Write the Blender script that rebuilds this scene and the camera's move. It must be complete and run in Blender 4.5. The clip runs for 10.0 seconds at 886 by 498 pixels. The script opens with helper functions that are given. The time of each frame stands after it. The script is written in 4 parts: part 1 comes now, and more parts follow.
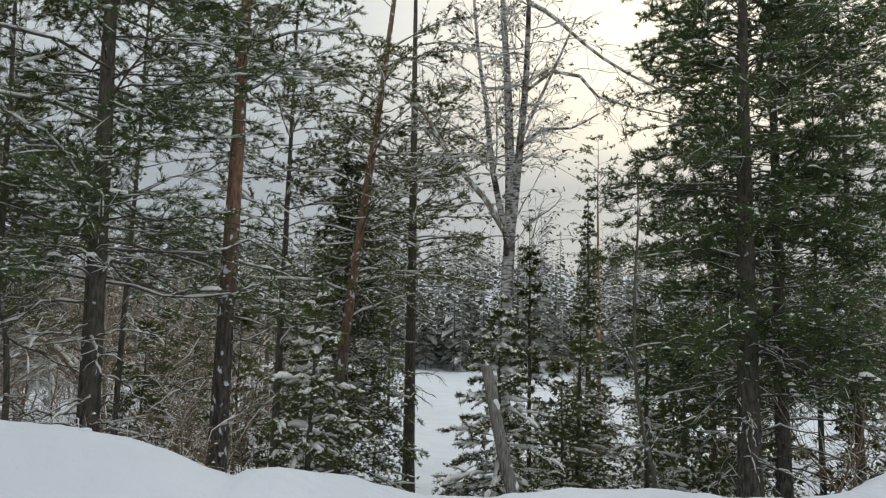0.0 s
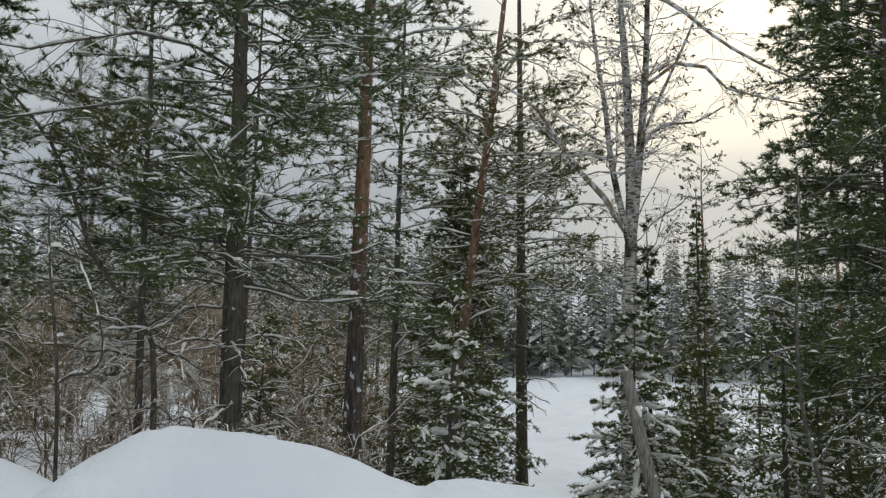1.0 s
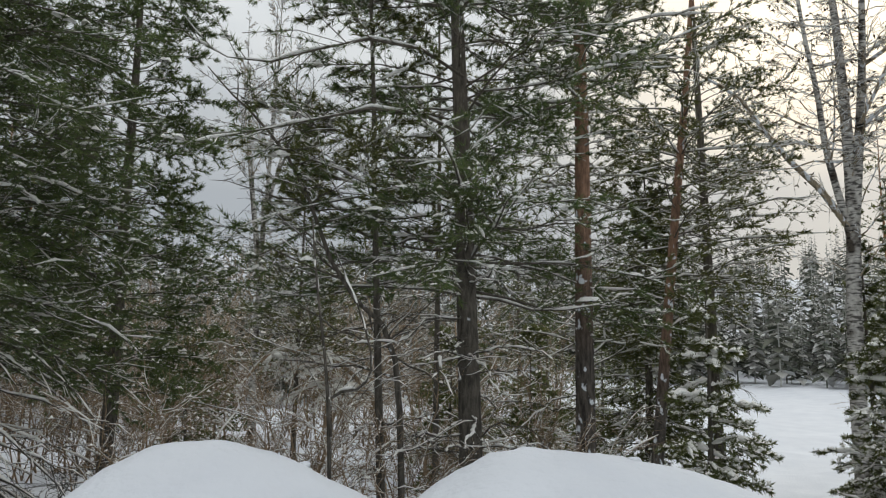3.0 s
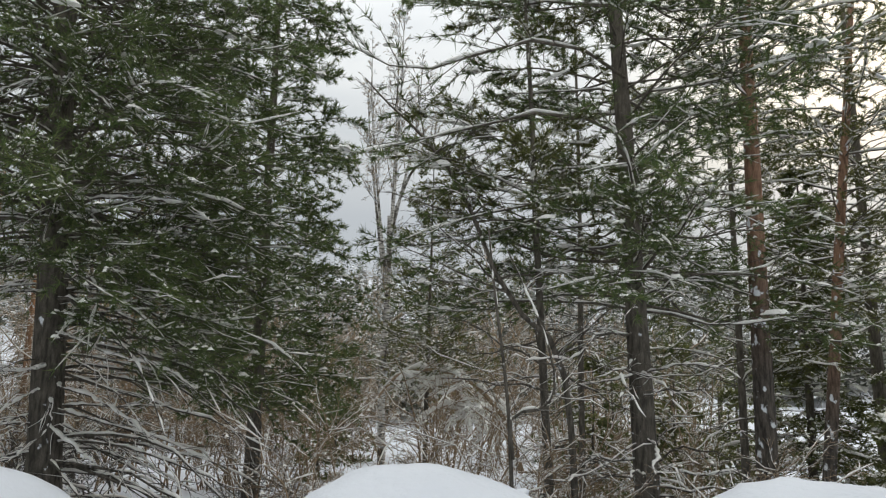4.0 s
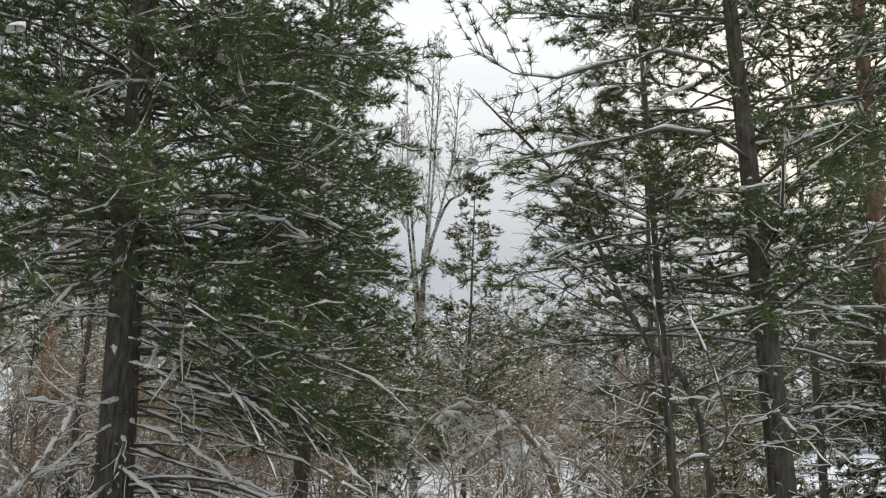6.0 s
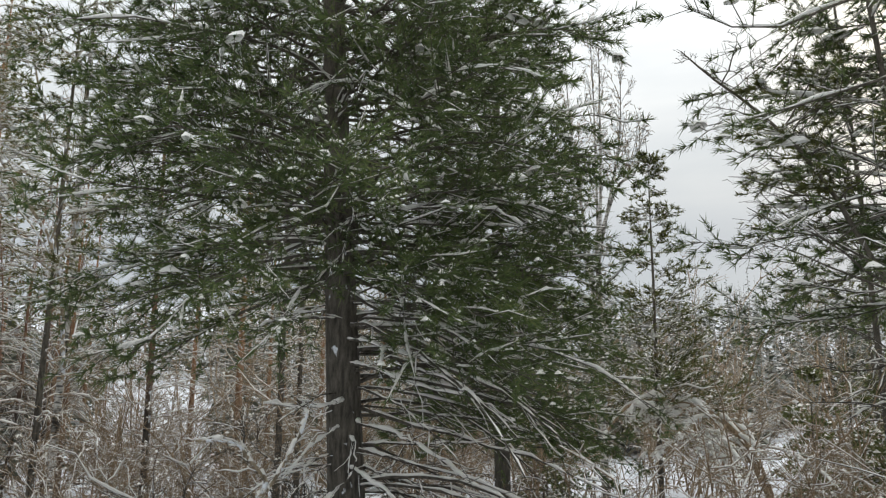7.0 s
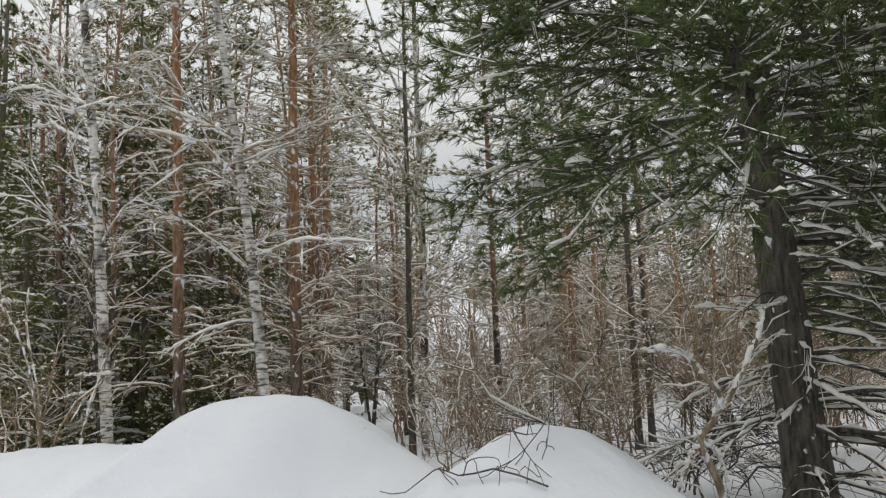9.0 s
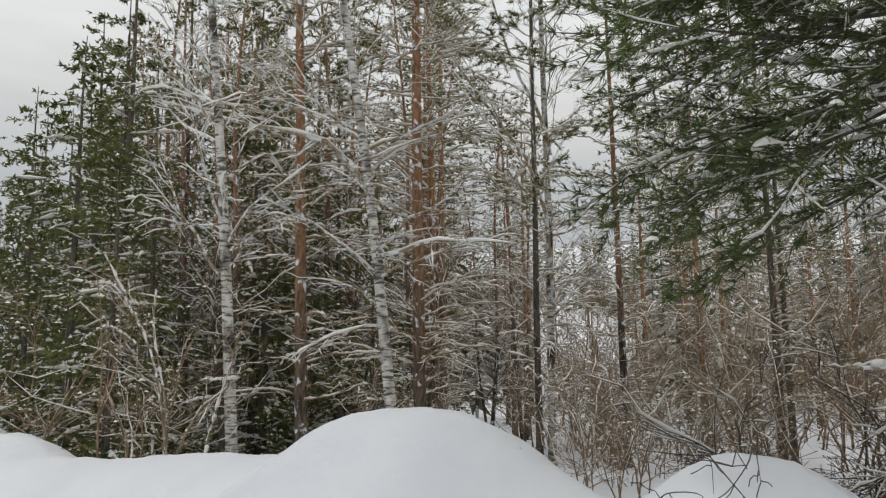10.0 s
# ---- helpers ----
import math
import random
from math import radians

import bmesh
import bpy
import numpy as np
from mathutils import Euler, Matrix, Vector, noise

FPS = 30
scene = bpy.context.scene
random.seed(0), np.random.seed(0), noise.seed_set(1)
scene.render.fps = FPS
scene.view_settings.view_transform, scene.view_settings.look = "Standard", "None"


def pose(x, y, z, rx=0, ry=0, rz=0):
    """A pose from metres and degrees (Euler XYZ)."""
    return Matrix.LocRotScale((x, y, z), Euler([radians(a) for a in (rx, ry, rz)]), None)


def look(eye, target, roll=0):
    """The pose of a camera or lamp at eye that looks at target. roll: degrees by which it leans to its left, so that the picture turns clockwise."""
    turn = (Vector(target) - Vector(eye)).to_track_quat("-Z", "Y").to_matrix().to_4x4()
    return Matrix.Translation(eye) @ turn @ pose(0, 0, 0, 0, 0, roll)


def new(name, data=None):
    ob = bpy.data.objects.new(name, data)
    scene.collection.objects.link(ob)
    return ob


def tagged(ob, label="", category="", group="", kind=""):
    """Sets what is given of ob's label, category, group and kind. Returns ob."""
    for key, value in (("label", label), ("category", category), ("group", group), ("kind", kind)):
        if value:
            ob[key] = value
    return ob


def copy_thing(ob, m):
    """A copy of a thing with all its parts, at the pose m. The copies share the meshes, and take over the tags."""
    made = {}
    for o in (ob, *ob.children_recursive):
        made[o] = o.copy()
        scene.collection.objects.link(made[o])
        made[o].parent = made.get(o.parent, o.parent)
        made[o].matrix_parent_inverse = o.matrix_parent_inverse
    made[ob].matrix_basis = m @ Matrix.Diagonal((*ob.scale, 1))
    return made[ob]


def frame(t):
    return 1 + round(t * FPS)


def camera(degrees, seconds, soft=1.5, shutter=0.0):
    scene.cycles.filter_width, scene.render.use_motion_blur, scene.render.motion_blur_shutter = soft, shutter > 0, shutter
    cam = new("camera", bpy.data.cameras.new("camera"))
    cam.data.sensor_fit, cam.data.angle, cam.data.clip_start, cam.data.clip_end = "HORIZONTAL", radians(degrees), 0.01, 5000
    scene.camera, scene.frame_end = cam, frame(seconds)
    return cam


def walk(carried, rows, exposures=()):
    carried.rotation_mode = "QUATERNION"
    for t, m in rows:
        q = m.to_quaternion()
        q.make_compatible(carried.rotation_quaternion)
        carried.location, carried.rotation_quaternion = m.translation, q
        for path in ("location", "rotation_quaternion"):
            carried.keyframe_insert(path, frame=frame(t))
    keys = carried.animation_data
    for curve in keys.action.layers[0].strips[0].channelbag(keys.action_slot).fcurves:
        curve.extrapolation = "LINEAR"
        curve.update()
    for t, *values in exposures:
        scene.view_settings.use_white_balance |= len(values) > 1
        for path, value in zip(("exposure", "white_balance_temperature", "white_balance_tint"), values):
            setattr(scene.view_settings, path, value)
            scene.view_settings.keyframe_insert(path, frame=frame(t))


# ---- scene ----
# ---- camera and its way ----
cam = camera(57.6, 10.0, soft=1.2)
PATH = [
    (0, -0.033, -0.030, 2.062, 0.10, 8.38, 1.60),
    (0.5, -0.397, 0.083, 2.053, 3.69, 8.42, 1.44),
    (1, -0.806, 0.291, 2.037, 5.72, 8.63, 1.49),
    (1.5, -1.147, 0.433, 2.033, 8.71, 8.77, 1.40),
    (2, -1.575, 0.501, 2.053, 10.67, 8.64, 1.07),
    (2.2, -1.737, 0.489, 2.060, 11.40, 8.90, 0.84),
    (3.3, -2.616, 0.665, 2.014, 15.25, 9.17, 0.69),
    (3.5, -2.770, 0.706, 2.011, 16.54, 9.20, 0.77),
    (4, -3.186, 0.831, 2.012, 21.28, 10.49, 0.89),
    (4.5, -3.584, 0.890, 2.019, 23.49, 11.45, 1.63),
    (5, -3.914, 1.017, 2.001, 20.83, 12.74, 2.74),
    (5.2, -4.036, 1.061, 2.003, 18.78, 12.93, 2.67),
    (6.3, -4.929, 1.170, 2.000, 22.75, 13.52, 0.62),
    (6.5, -5.067, 1.185, 1.990, 25.22, 13.38, 0.28),
    (7, -5.420, 1.194, 1.970, 31.36, 12.90, -0.28),
    (7.5, -5.773, 1.214, 1.940, 38.14, 12.01, -0.60),
    (8, -6.214, 1.270, 1.938, 44.06, 9.73, -1.00),
    (8.5, -6.596, 1.298, 1.918, 49.11, 8.10, -1.93),
    (9, -7.015, 1.350, 1.910, 51.97, 7.82, -1.99),
    (9.5, -7.457, 1.380, 1.915, 55.10, 8.68, -1.67),
    (10, -7.800, 1.431, 1.930, 59.28, 8.65, -0.75),
]
walk(cam, [(t, pose(x, y, z, 90 + pitch, 0, yaw) @ pose(0, 0, 0, 0, 0, roll)) for t, x, y, z, yaw, pitch, roll in PATH],
     [(0, -0.14, 6220, 5), (2.2, -0.10, 6300, 6), (3.5, 0.07, 6400, 7), (4.5, 0.34, 6450, 7), (6.5, 0.30, 6400, 7), (7.5, 0.45, 6550, 7), (9, 0.32, 6700, 8), (10, 0.2, 6700, 8)])

# ---- sky and sun: thin winter overcast, a low sun behind cloud ----
SUN_AZ, SUN_EL = radians(16), radians(20)          # east of +y, above the horizon
SUN_DIR = Vector((math.sin(SUN_AZ) * math.cos(SUN_EL), math.cos(SUN_AZ) * math.cos(SUN_EL), math.sin(SUN_EL)))
world = bpy.data.worlds.new("winter_sky")
scene.world = world
world.use_nodes = True
wn, wl = world.node_tree.nodes, world.node_tree.links
wn.clear()


def wnode(kind, **values):
    n = wn.new(kind)
    for key, v in values.items():
        n.inputs[key.replace("_", " ")].default_value = v
    return n


w_out = wn.new("ShaderNodeOutputWorld")
w_bg = wn.new("ShaderNodeBackground")
w_sky = wn.new("ShaderNodeTexSky")
w_sky.sky_type, w_sky.sun_disc = "NISHITA", False
w_sky.sun_elevation, w_sky.sun_rotation = SUN_EL, SUN_AZ
w_sky.air_density, w_sky.dust_density = 1.0, 3.0
w_co = wn.new("ShaderNodeTexCoord")
w_map = wn.new("ShaderNodeMapping")
w_map.inputs["Scale"].default_value = (1.0, 1.0, 5.0)
w_noise = wnode("ShaderNodeTexNoise", Scale=2.2, Detail=5.0, Roughness=0.55)
w_ramp = wn.new("ShaderNodeValToRGB")
w_ramp.color_ramp.elements[0].position, w_ramp.color_ramp.elements[0].color = 0.32, (0.66, 0.682, 0.71, 1)
w_ramp.color_ramp.elements[1].position, w_ramp.color_ramp.elements[1].color = 0.68, (0.82, 0.822, 0.825, 1)
w_dot = wn.new("ShaderNodeVectorMath")
w_dot.operation = "DOT_PRODUCT"
w_dot.inputs[1].default_value = SUN_DIR
w_glow = wn.new("ShaderNodeMapRange")
w_glow.inputs["From Min"].default_value, w_glow.inputs["From Max"].default_value = 0.90, 1.0
w_glow.interpolation_type = "SMOOTHSTEP"
w_warm = wn.new("ShaderNodeMix")
w_warm.data_type, w_warm.blend_type = "RGBA", "ADD"
w_warm.inputs[7].default_value = (0.42, 0.30, 0.13, 1)
w_scale = wn.new("ShaderNodeMix")
w_scale.data_type, w_scale.blend_type = "RGBA", "MIX"
w_scale.inputs[0].default_value = 0.92
w_dim = wn.new("ShaderNodeMix")
w_dim.data_type, w_dim.blend_type = "RGBA", "MULTIPLY"
w_dim.inputs[0].default_value, w_dim.inputs[7].default_value = 1.0, (0.1, 0.1, 0.1, 1)
wl.new(w_co.outputs["Generated"], w_map.inputs["Vector"])
wl.new(w_map.outputs[0], w_noise.inputs["Vector"])
wl.new(w_noise.outputs["Fac"], w_ramp.inputs[0])
wl.new(w_co.outputs["Generated"], w_dot.inputs[0])
wl.new(w_dot.outputs["Value"], w_glow.inputs[0])
wl.new(w_glow.outputs[0], w_warm.inputs[0])
wl.new(w_ramp.outputs[0], w_warm.inputs[6])
wl.new(w_sky.outputs[0], w_dim.inputs[6])
wl.new(w_dim.outputs[2], w_scale.inputs[6])
# a grey bank of cloud lies low along the horizon, with a soft uneven edge
w_sep, w_ragged, w_edge = wn.new("ShaderNodeSeparateXYZ"), wn.new("ShaderNodeMath"), wn.new("ShaderNodeMapRange")
wl.new(w_co.outputs["Generated"], w_sep.inputs[0])
w_ragged.operation, w_ragged.inputs[1].default_value = "MULTIPLY_ADD", 0.08
wl.new(w_noise.outputs["Fac"], w_ragged.inputs[0])
wl.new(w_sep.outputs["Z"], w_ragged.inputs[2])
wl.new(w_ragged.outputs[0], w_edge.inputs[0])
w_edge.interpolation_type = "SMOOTHSTEP"
w_edge.inputs["From Min"].default_value, w_edge.inputs["From Max"].default_value = 0.25, 0.34
w_bank = wn.new("ShaderNodeMix")
w_bank.data_type = "RGBA"
w_bank.inputs[6].default_value = (0.66, 0.69, 0.74, 1)
wl.new(w_edge.outputs[0], w_bank.inputs[0])
wl.new(w_warm.outputs[2], w_bank.inputs[7])
wl.new(w_bank.outputs[2], w_scale.inputs[7])
# an overcast sky is brighter overhead than low down
w_high = wn.new("ShaderNodeMapRange")
w_high.inputs["From Min"].default_value, w_high.inputs["From Max"].default_value = 0.22, 0.85
w_high.inputs["To Min"].default_value, w_high.inputs["To Max"].default_value = 0.68, 1.72
wl.new(w_sep.outputs["Z"], w_high.inputs[0])
wl.new(w_high.outputs[0], w_bg.inputs["Strength"])
wl.new(w_scale.outputs[2], w_bg.inputs["Color"])
wl.new(w_bg.outputs[0], w_out.inputs["Surface"])
sun = new("sun", bpy.data.lights.new("sun", "SUN"))
sun.data.energy, sun.data.angle, sun.data.color = 0.35, radians(14), (1.0, 0.93, 0.82)
sun.matrix_world = look(SUN_DIR * 60, (0, 0, 0))


# ---- materials ----
def material(name, rough=0.8):
    m = bpy.data.materials.new(name)
    m.use_nodes = True
    b = m.node_tree.nodes["Principled BSDF"]
    b.inputs["Roughness"].default_value = rough
    b.inputs["Specular IOR Level"].default_value = 0.25
    return m, m.node_tree.nodes, m.node_tree.links, b


def noise_node(n, l, scale, detail=4.0, stretch=(1, 1, 1), coords="Object"):
    co, mp, tx = n.new("ShaderNodeTexCoord"), n.new("ShaderNodeMapping"), n.new("ShaderNodeTexNoise")
    mp.inputs["Scale"].default_value = stretch
    tx.inputs["Scale"].default_value, tx.inputs["Detail"].default_value = scale, detail
    l.new(co.outputs[coords], mp.inputs["Vector"])
    l.new(mp.outputs[0], tx.inputs["Vector"])
    return tx.outputs["Fac"]


def ramp(n, l, fac, *stops):
    r = n.new("ShaderNodeValToRGB")
    e = r.color_ramp.elements
    while len(e) < len(stops):
        e.new(0.5)
    for el, (p, c) in zip(e, stops):
        el.position, el.color = p, (*c, 1)
    l.new(fac, r.inputs[0])
    return r.outputs[0]


def blend(n, l, fac, a, b, mode="MIX"):
    m = n.new("ShaderNodeMix")
    m.data_type, m.blend_type = "RGBA", mode
    for socket, v in ((m.inputs[0], fac), (m.inputs[6], a), (m.inputs[7], b)):
        if isinstance(v, (int, float)):
            socket.default_value = v
        elif isinstance(v, tuple):
            socket.default_value = (*v, 1)
        else:
            l.new(v, socket)
    return m.outputs[2]


def bump(n, l, b, height, strength, distance):
    k = n.new("ShaderNodeBump")
    k.inputs["Strength"].default_value, k.inputs["Distance"].default_value = strength, distance
    l.new(height, k.inputs["Height"])
    l.new(k.outputs[0], b.inputs["Normal"])


def snow_material(name, a, c, fine):
    m, n, l, b = material(name, 0.75)
    big = noise_node(n, l, 0.9, 3)
    small = noise_node(n, l, fine, 5)
    l.new(ramp(n, l, big, (0.3, a), (0.7, c)), b.inputs["Base Color"])
    bump(n, l, b, small, 0.7, 0.03)
    return m


def needle_material(name, *colours):
    m, n, l, b = material(name, 0.55)
    g = n.new("ShaderNodeNewGeometry")
    c1 = ramp(n, l, g.outputs["Random Per Island"], *[(k / (len(colours) - 1), c) for k, c in enumerate(colours)])
    big = noise_node(n, l, 1.3, 3)
    col = blend(n, l, 0.6, c1, ramp(n, l, big, (0.3, (0.5, 0.55, 0.5)), (0.7, (1.5, 1.45, 1.25))), "MULTIPLY")
    l.new(col, b.inputs["Base Color"])
    t, mix = n.new("ShaderNodeBsdfTranslucent"), n.new("ShaderNodeMixShader")
    l.new(col, t.inputs["Color"])
    mix.inputs[0].default_value = 0.45
    l.new(b.outputs[0], mix.inputs[1])
    l.new(t.outputs[0], mix.inputs[2])
    l.new(mix.outputs[0], n["Material Output"].inputs["Surface"])
    return m


def bark_material(name, low, high, z0, z1, snow=0.55, scale=26.0):
    """Furrowed bark, grey below and turning to its upper colour between z0 and z1, with clinging snow."""
    m, n, l, b = material(name, 0.9)
    furrow = noise_node(n, l, scale, 5, (1, 1, 0.22))
    fine = noise_node(n, l, scale * 3.5, 4, (1, 1, 0.4))
    co, sep, mr = n.new("ShaderNodeTexCoord"), n.new("ShaderNodeSeparateXYZ"), n.new("ShaderNodeMapRange")
    l.new(co.outputs["Object"], sep.inputs[0])
    l.new(sep.outputs["Z"], mr.inputs[0])
    mr.inputs["From Min"].default_value, mr.inputs["From Max"].default_value = z0, z1
    dark = lambda c, k: tuple(v * k for v in c)
    lowc = ramp(n, l, furrow, (0.35, dark(low, 0.35)), (0.65, dark(low, 1.25)))
    highc = ramp(n, l, furrow, (0.3, dark(high, 0.5)), (0.65, dark(high, 1.2)))
    col = blend(n, l, mr.outputs[0], lowc, highc)
    col = blend(n, l, 0.5, col, ramp(n, l, fine, (0.3, (0.55, 0.55, 0.55)), (0.7, (1.3, 1.3, 1.3))), "MULTIPLY")
    patch = noise_node(n, l, 9.0, 5, (1, 1, 0.7))
    mask = ramp(n, l, patch, (snow, (0, 0, 0)), (snow + 0.05, (1, 1, 1)))
    l.new(blend(n, l, mask, col, (0.75, 0.77, 0.8)), b.inputs["Base Color"])
    bump(n, l, b, furrow, 0.9, 0.03)
    return m


def birch_material(name):
    m, n, l, b = material(name, 0.75)
    band = noise_node(n, l, 7.0, 4, (1.0, 1.0, 4.5))
    blot = noise_node(n, l, 3.2, 3, (1, 1, 0.7))
    base = ramp(n, l, noise_node(n, l, 12, 3), (0.3, (0.42, 0.395, 0.355)), (0.7, (0.70, 0.675, 0.63)))
    marks = ramp(n, l, band, (0.41, (0.06, 0.055, 0.05)), (0.50, (1, 1, 1)))
    dark = ramp(n, l, blot, (0.36, (0.14, 0.12, 0.1)), (0.52, (1, 1, 1)))
    l.new(blend(n, l, 1.0, blend(n, l, 0.85, base, marks, "MULTIPLY"), dark, "MULTIPLY"), b.inputs["Base Color"])
    bump(n, l, b, band, 0.4, 0.01)
    return m


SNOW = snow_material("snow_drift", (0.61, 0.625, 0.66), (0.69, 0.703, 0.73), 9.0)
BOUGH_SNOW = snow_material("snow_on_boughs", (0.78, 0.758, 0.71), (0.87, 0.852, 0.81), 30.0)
NEEDLES_CEDAR = needle_material("cedar_needles", (0.055, 0.085, 0.034), (0.105, 0.145, 0.055), (0.18, 0.205, 0.085))
NEEDLES_PINE = needle_material("pine_needles", (0.078, 0.088, 0.03), (0.13, 0.138, 0.048), (0.19, 0.185, 0.072))
NEEDLES_SPRUCE = needle_material("spruce_needles", (0.07, 0.088, 0.033), (0.12, 0.136, 0.05), (0.185, 0.187, 0.076))
BARK_PINE = bark_material("red_pine_bark", (0.105, 0.09, 0.076), (0.27, 0.158, 0.102), 2.4, 4.6, 0.60)
BARK_ORANGE = bark_material("orange_pine_bark", (0.15, 0.115, 0.09), (0.34, 0.185, 0.10), 1.2, 4.6, 0.60)
BARK_DARK = bark_material("dark_conifer_bark", (0.105, 0.094, 0.078), (0.125, 0.108, 0.085), 0.5, 5.0, 0.68)
BARK_GREY = bark_material("weathered_grey_wood", (0.21, 0.195, 0.17), (0.27, 0.25, 0.22), 0.0, 2.0, 0.66, 40.0)
BARK_BIRCH = birch_material("birch_bark")
BARK_TWIG = bark_material("bare_twig_bark", (0.31, 0.22, 0.14), (0.385, 0.285, 0.185), 0.0, 3.0, 0.64)
BARK_FROST = bark_material("frosted_twig_bark", (0.27, 0.215, 0.15), (0.36, 0.295, 0.205), 0.0, 3.0, 0.5)


# ---- mesh tools ----
def mesh_of(name, groups, mat, smooth=True):
    """One mesh from groups of (verts (n,3), faces (m,k))."""
    verts, loops, starts, totals, off, lp = [], [], [], [], 0, 0
    for v, f in groups:
        if not len(v):
            continue
        v, f = np.asarray(v, dtype=np.float32).reshape(-1, 3), np.asarray(f, dtype=np.int32)
        verts.append(v)
        loops.append((f + off).ravel())
        k = f.shape[1]
        starts.append(lp + np.arange(len(f), dtype=np.int32) * k)
        totals.append(np.full(len(f), k, dtype=np.int32))
        off, lp = off + len(v), lp + f.size
    me = bpy.data.meshes.new(name)
    verts, loops = np.concatenate(verts), np.concatenate(loops).astype(np.int32)
    starts, totals = np.concatenate(starts).astype(np.int32), np.concatenate(totals)
    me.vertices.add(len(verts))
    me.vertices.foreach_set("co", verts.ravel())
    me.loops.add(len(loops))
    me.loops.foreach_set("vertex_index", loops)
    me.polygons.add(len(starts))
    me.polygons.foreach_set("loop_start", starts)
    me.polygons.foreach_set("use_smooth", np.full(len(starts), smooth))
    me.update(calc_edges=True)
    me.materials.append(mat)
    return me


def part(name, groups, mat, parent, label="", smooth=True):
    ob = new(name, mesh_of(name, groups, mat, smooth))
    ob.parent = parent
    return tagged(ob, label)


def unit(v):
    return v / np.maximum(np.linalg.norm(v, axis=-1, keepdims=True), 1e-9)


def tubes(P, R, sides=5, flat=1.0):
    """Tubes round paths P (n,k,3) with radii R (n,k)."""
    n, k, _ = P.shape
    if n == 0:
        return np.zeros((0, 3)), np.zeros((0, 4), dtype=int)
    T = unit(np.gradient(P, axis=1))
    ref = np.where(np.abs(T[:, :1, 2:3]) > 0.85, np.array([1.0, 0, 0]), np.array([0, 0, 1.0]))
    U = unit(np.cross(T, np.broadcast_to(ref, T.shape)))
    V = np.cross(U, T)
    a = np.arange(sides) * 2 * np.pi / sides
    ring = P[:, :, None] + R[:, :, None, None] * (np.cos(a)[:, None] * U[:, :, None] + flat * np.sin(a)[:, None] * V[:, :, None])
    i = np.arange(n)[:, None, None] * k * sides + np.arange(k - 1)[None, :, None] * sides
    j, j2 = np.arange(sides)[None, None], (np.arange(sides)[None, None] + 1) % sides
    f = np.stack([i + j, i + j2, i + j2 + sides, i + j + sides], -1).reshape(-1, 4)
    return ring.reshape(-1, 3), f


def blades(rng, C, D, length, width, count, spread):
    """Needles: slim triangles fanning from points C about directions D."""
    n = len(C)
    d = unit(D[:, None] + spread * rng.normal(size=(n, count, 3)))
    s = unit(np.cross(d, rng.normal(size=(n, count, 3))))
    ln = length * rng.uniform(0.65, 1.2, (n, count, 1))
    b = C[:, None] + d * ln * 0.05
    v = np.stack([b - s * width / 2, b + s * width / 2, b + d * ln], 2).reshape(-1, 3)
    return v, np.arange(len(v)).reshape(-1, 3)


OCT_V = np.array([(1, 0, -0.2), (0.3, 0.95, -0.2), (-0.8, 0.59, -0.2), (-0.8, -0.59, -0.2), (0.3, -0.95, -0.2), (0, 0, 1)])
OCT_F = np.array([(i, (i + 1) % 5, 5) for i in range(5)])


def lumps(rng, C, size, flat=0.6):
    """Small uneven pads of snow at points C."""
    n = len(C)
    if n == 0:
        return np.zeros((0, 3)), np.zeros((0, 3), dtype=int)
    s = np.asarray(size) * rng.uniform(0.5, 1.5, (n, 1, 1))
    a = rng.uniform(0, 6.28, (n, 1))
    V = OCT_V[None] * rng.uniform(0.7, 1.3, (n, 6, 1)) * np.array([1.0, 0.7, flat])
    x, y = V[..., 0] * np.cos(a) - V[..., 1] * np.sin(a), V[..., 0] * np.sin(a) + V[..., 1] * np.cos(a)
    V = np.stack([x, y, V[..., 2]], -1) * s + C[:, None]
    f = OCT_F[None] + np.arange(n)[:, None, None] * 6
    return V.reshape(-1, 3), f.reshape(-1, 3)


DOME_V = np.array([(0, 0, 0.75)] + [(0.62 * math.cos(k * 1.0472), 0.62 * math.sin(k * 1.0472), 0.52) for k in range(6)] + [(math.cos(k * 1.0472 + 0.5), math.sin(k * 1.0472 + 0.5), -0.05) for k in range(6)])
DOME_F = np.array([(0, 1 + k, 1 + (k + 1) % 6) for k in range(6)] + [f for k in range(6) for f in ((1 + k, 7 + k, 1 + (k + 1) % 6), (7 + k, 7 + (k + 1) % 6, 1 + (k + 1) % 6))])


def clots_of(rng, C, size):
    """Rounded clots of snow caught on the boughs at points C."""
    n = len(C)
    V = DOME_V[None] * rng.uniform(0.75, 1.25, (n, 13, 1)) * np.stack([rng.uniform(0.8, 1.7, n), rng.uniform(0.6, 0.9, n), rng.uniform(0.5, 0.9, n)], -1)[:, None]
    a = rng.uniform(0, 6.28, (n, 1))
    x, y = V[..., 0] * np.cos(a) - V[..., 1] * np.sin(a), V[..., 0] * np.sin(a) + V[..., 1] * np.cos(a)
    V = np.stack([x, y, V[..., 2]], -1) * size * rng.uniform(0.4, 1.3, (n, 1, 1)) + C[:, None]
    return V.reshape(-1, 3), (DOME_F[None] + np.arange(n)[:, None, None] * 13).reshape(-1, 3)


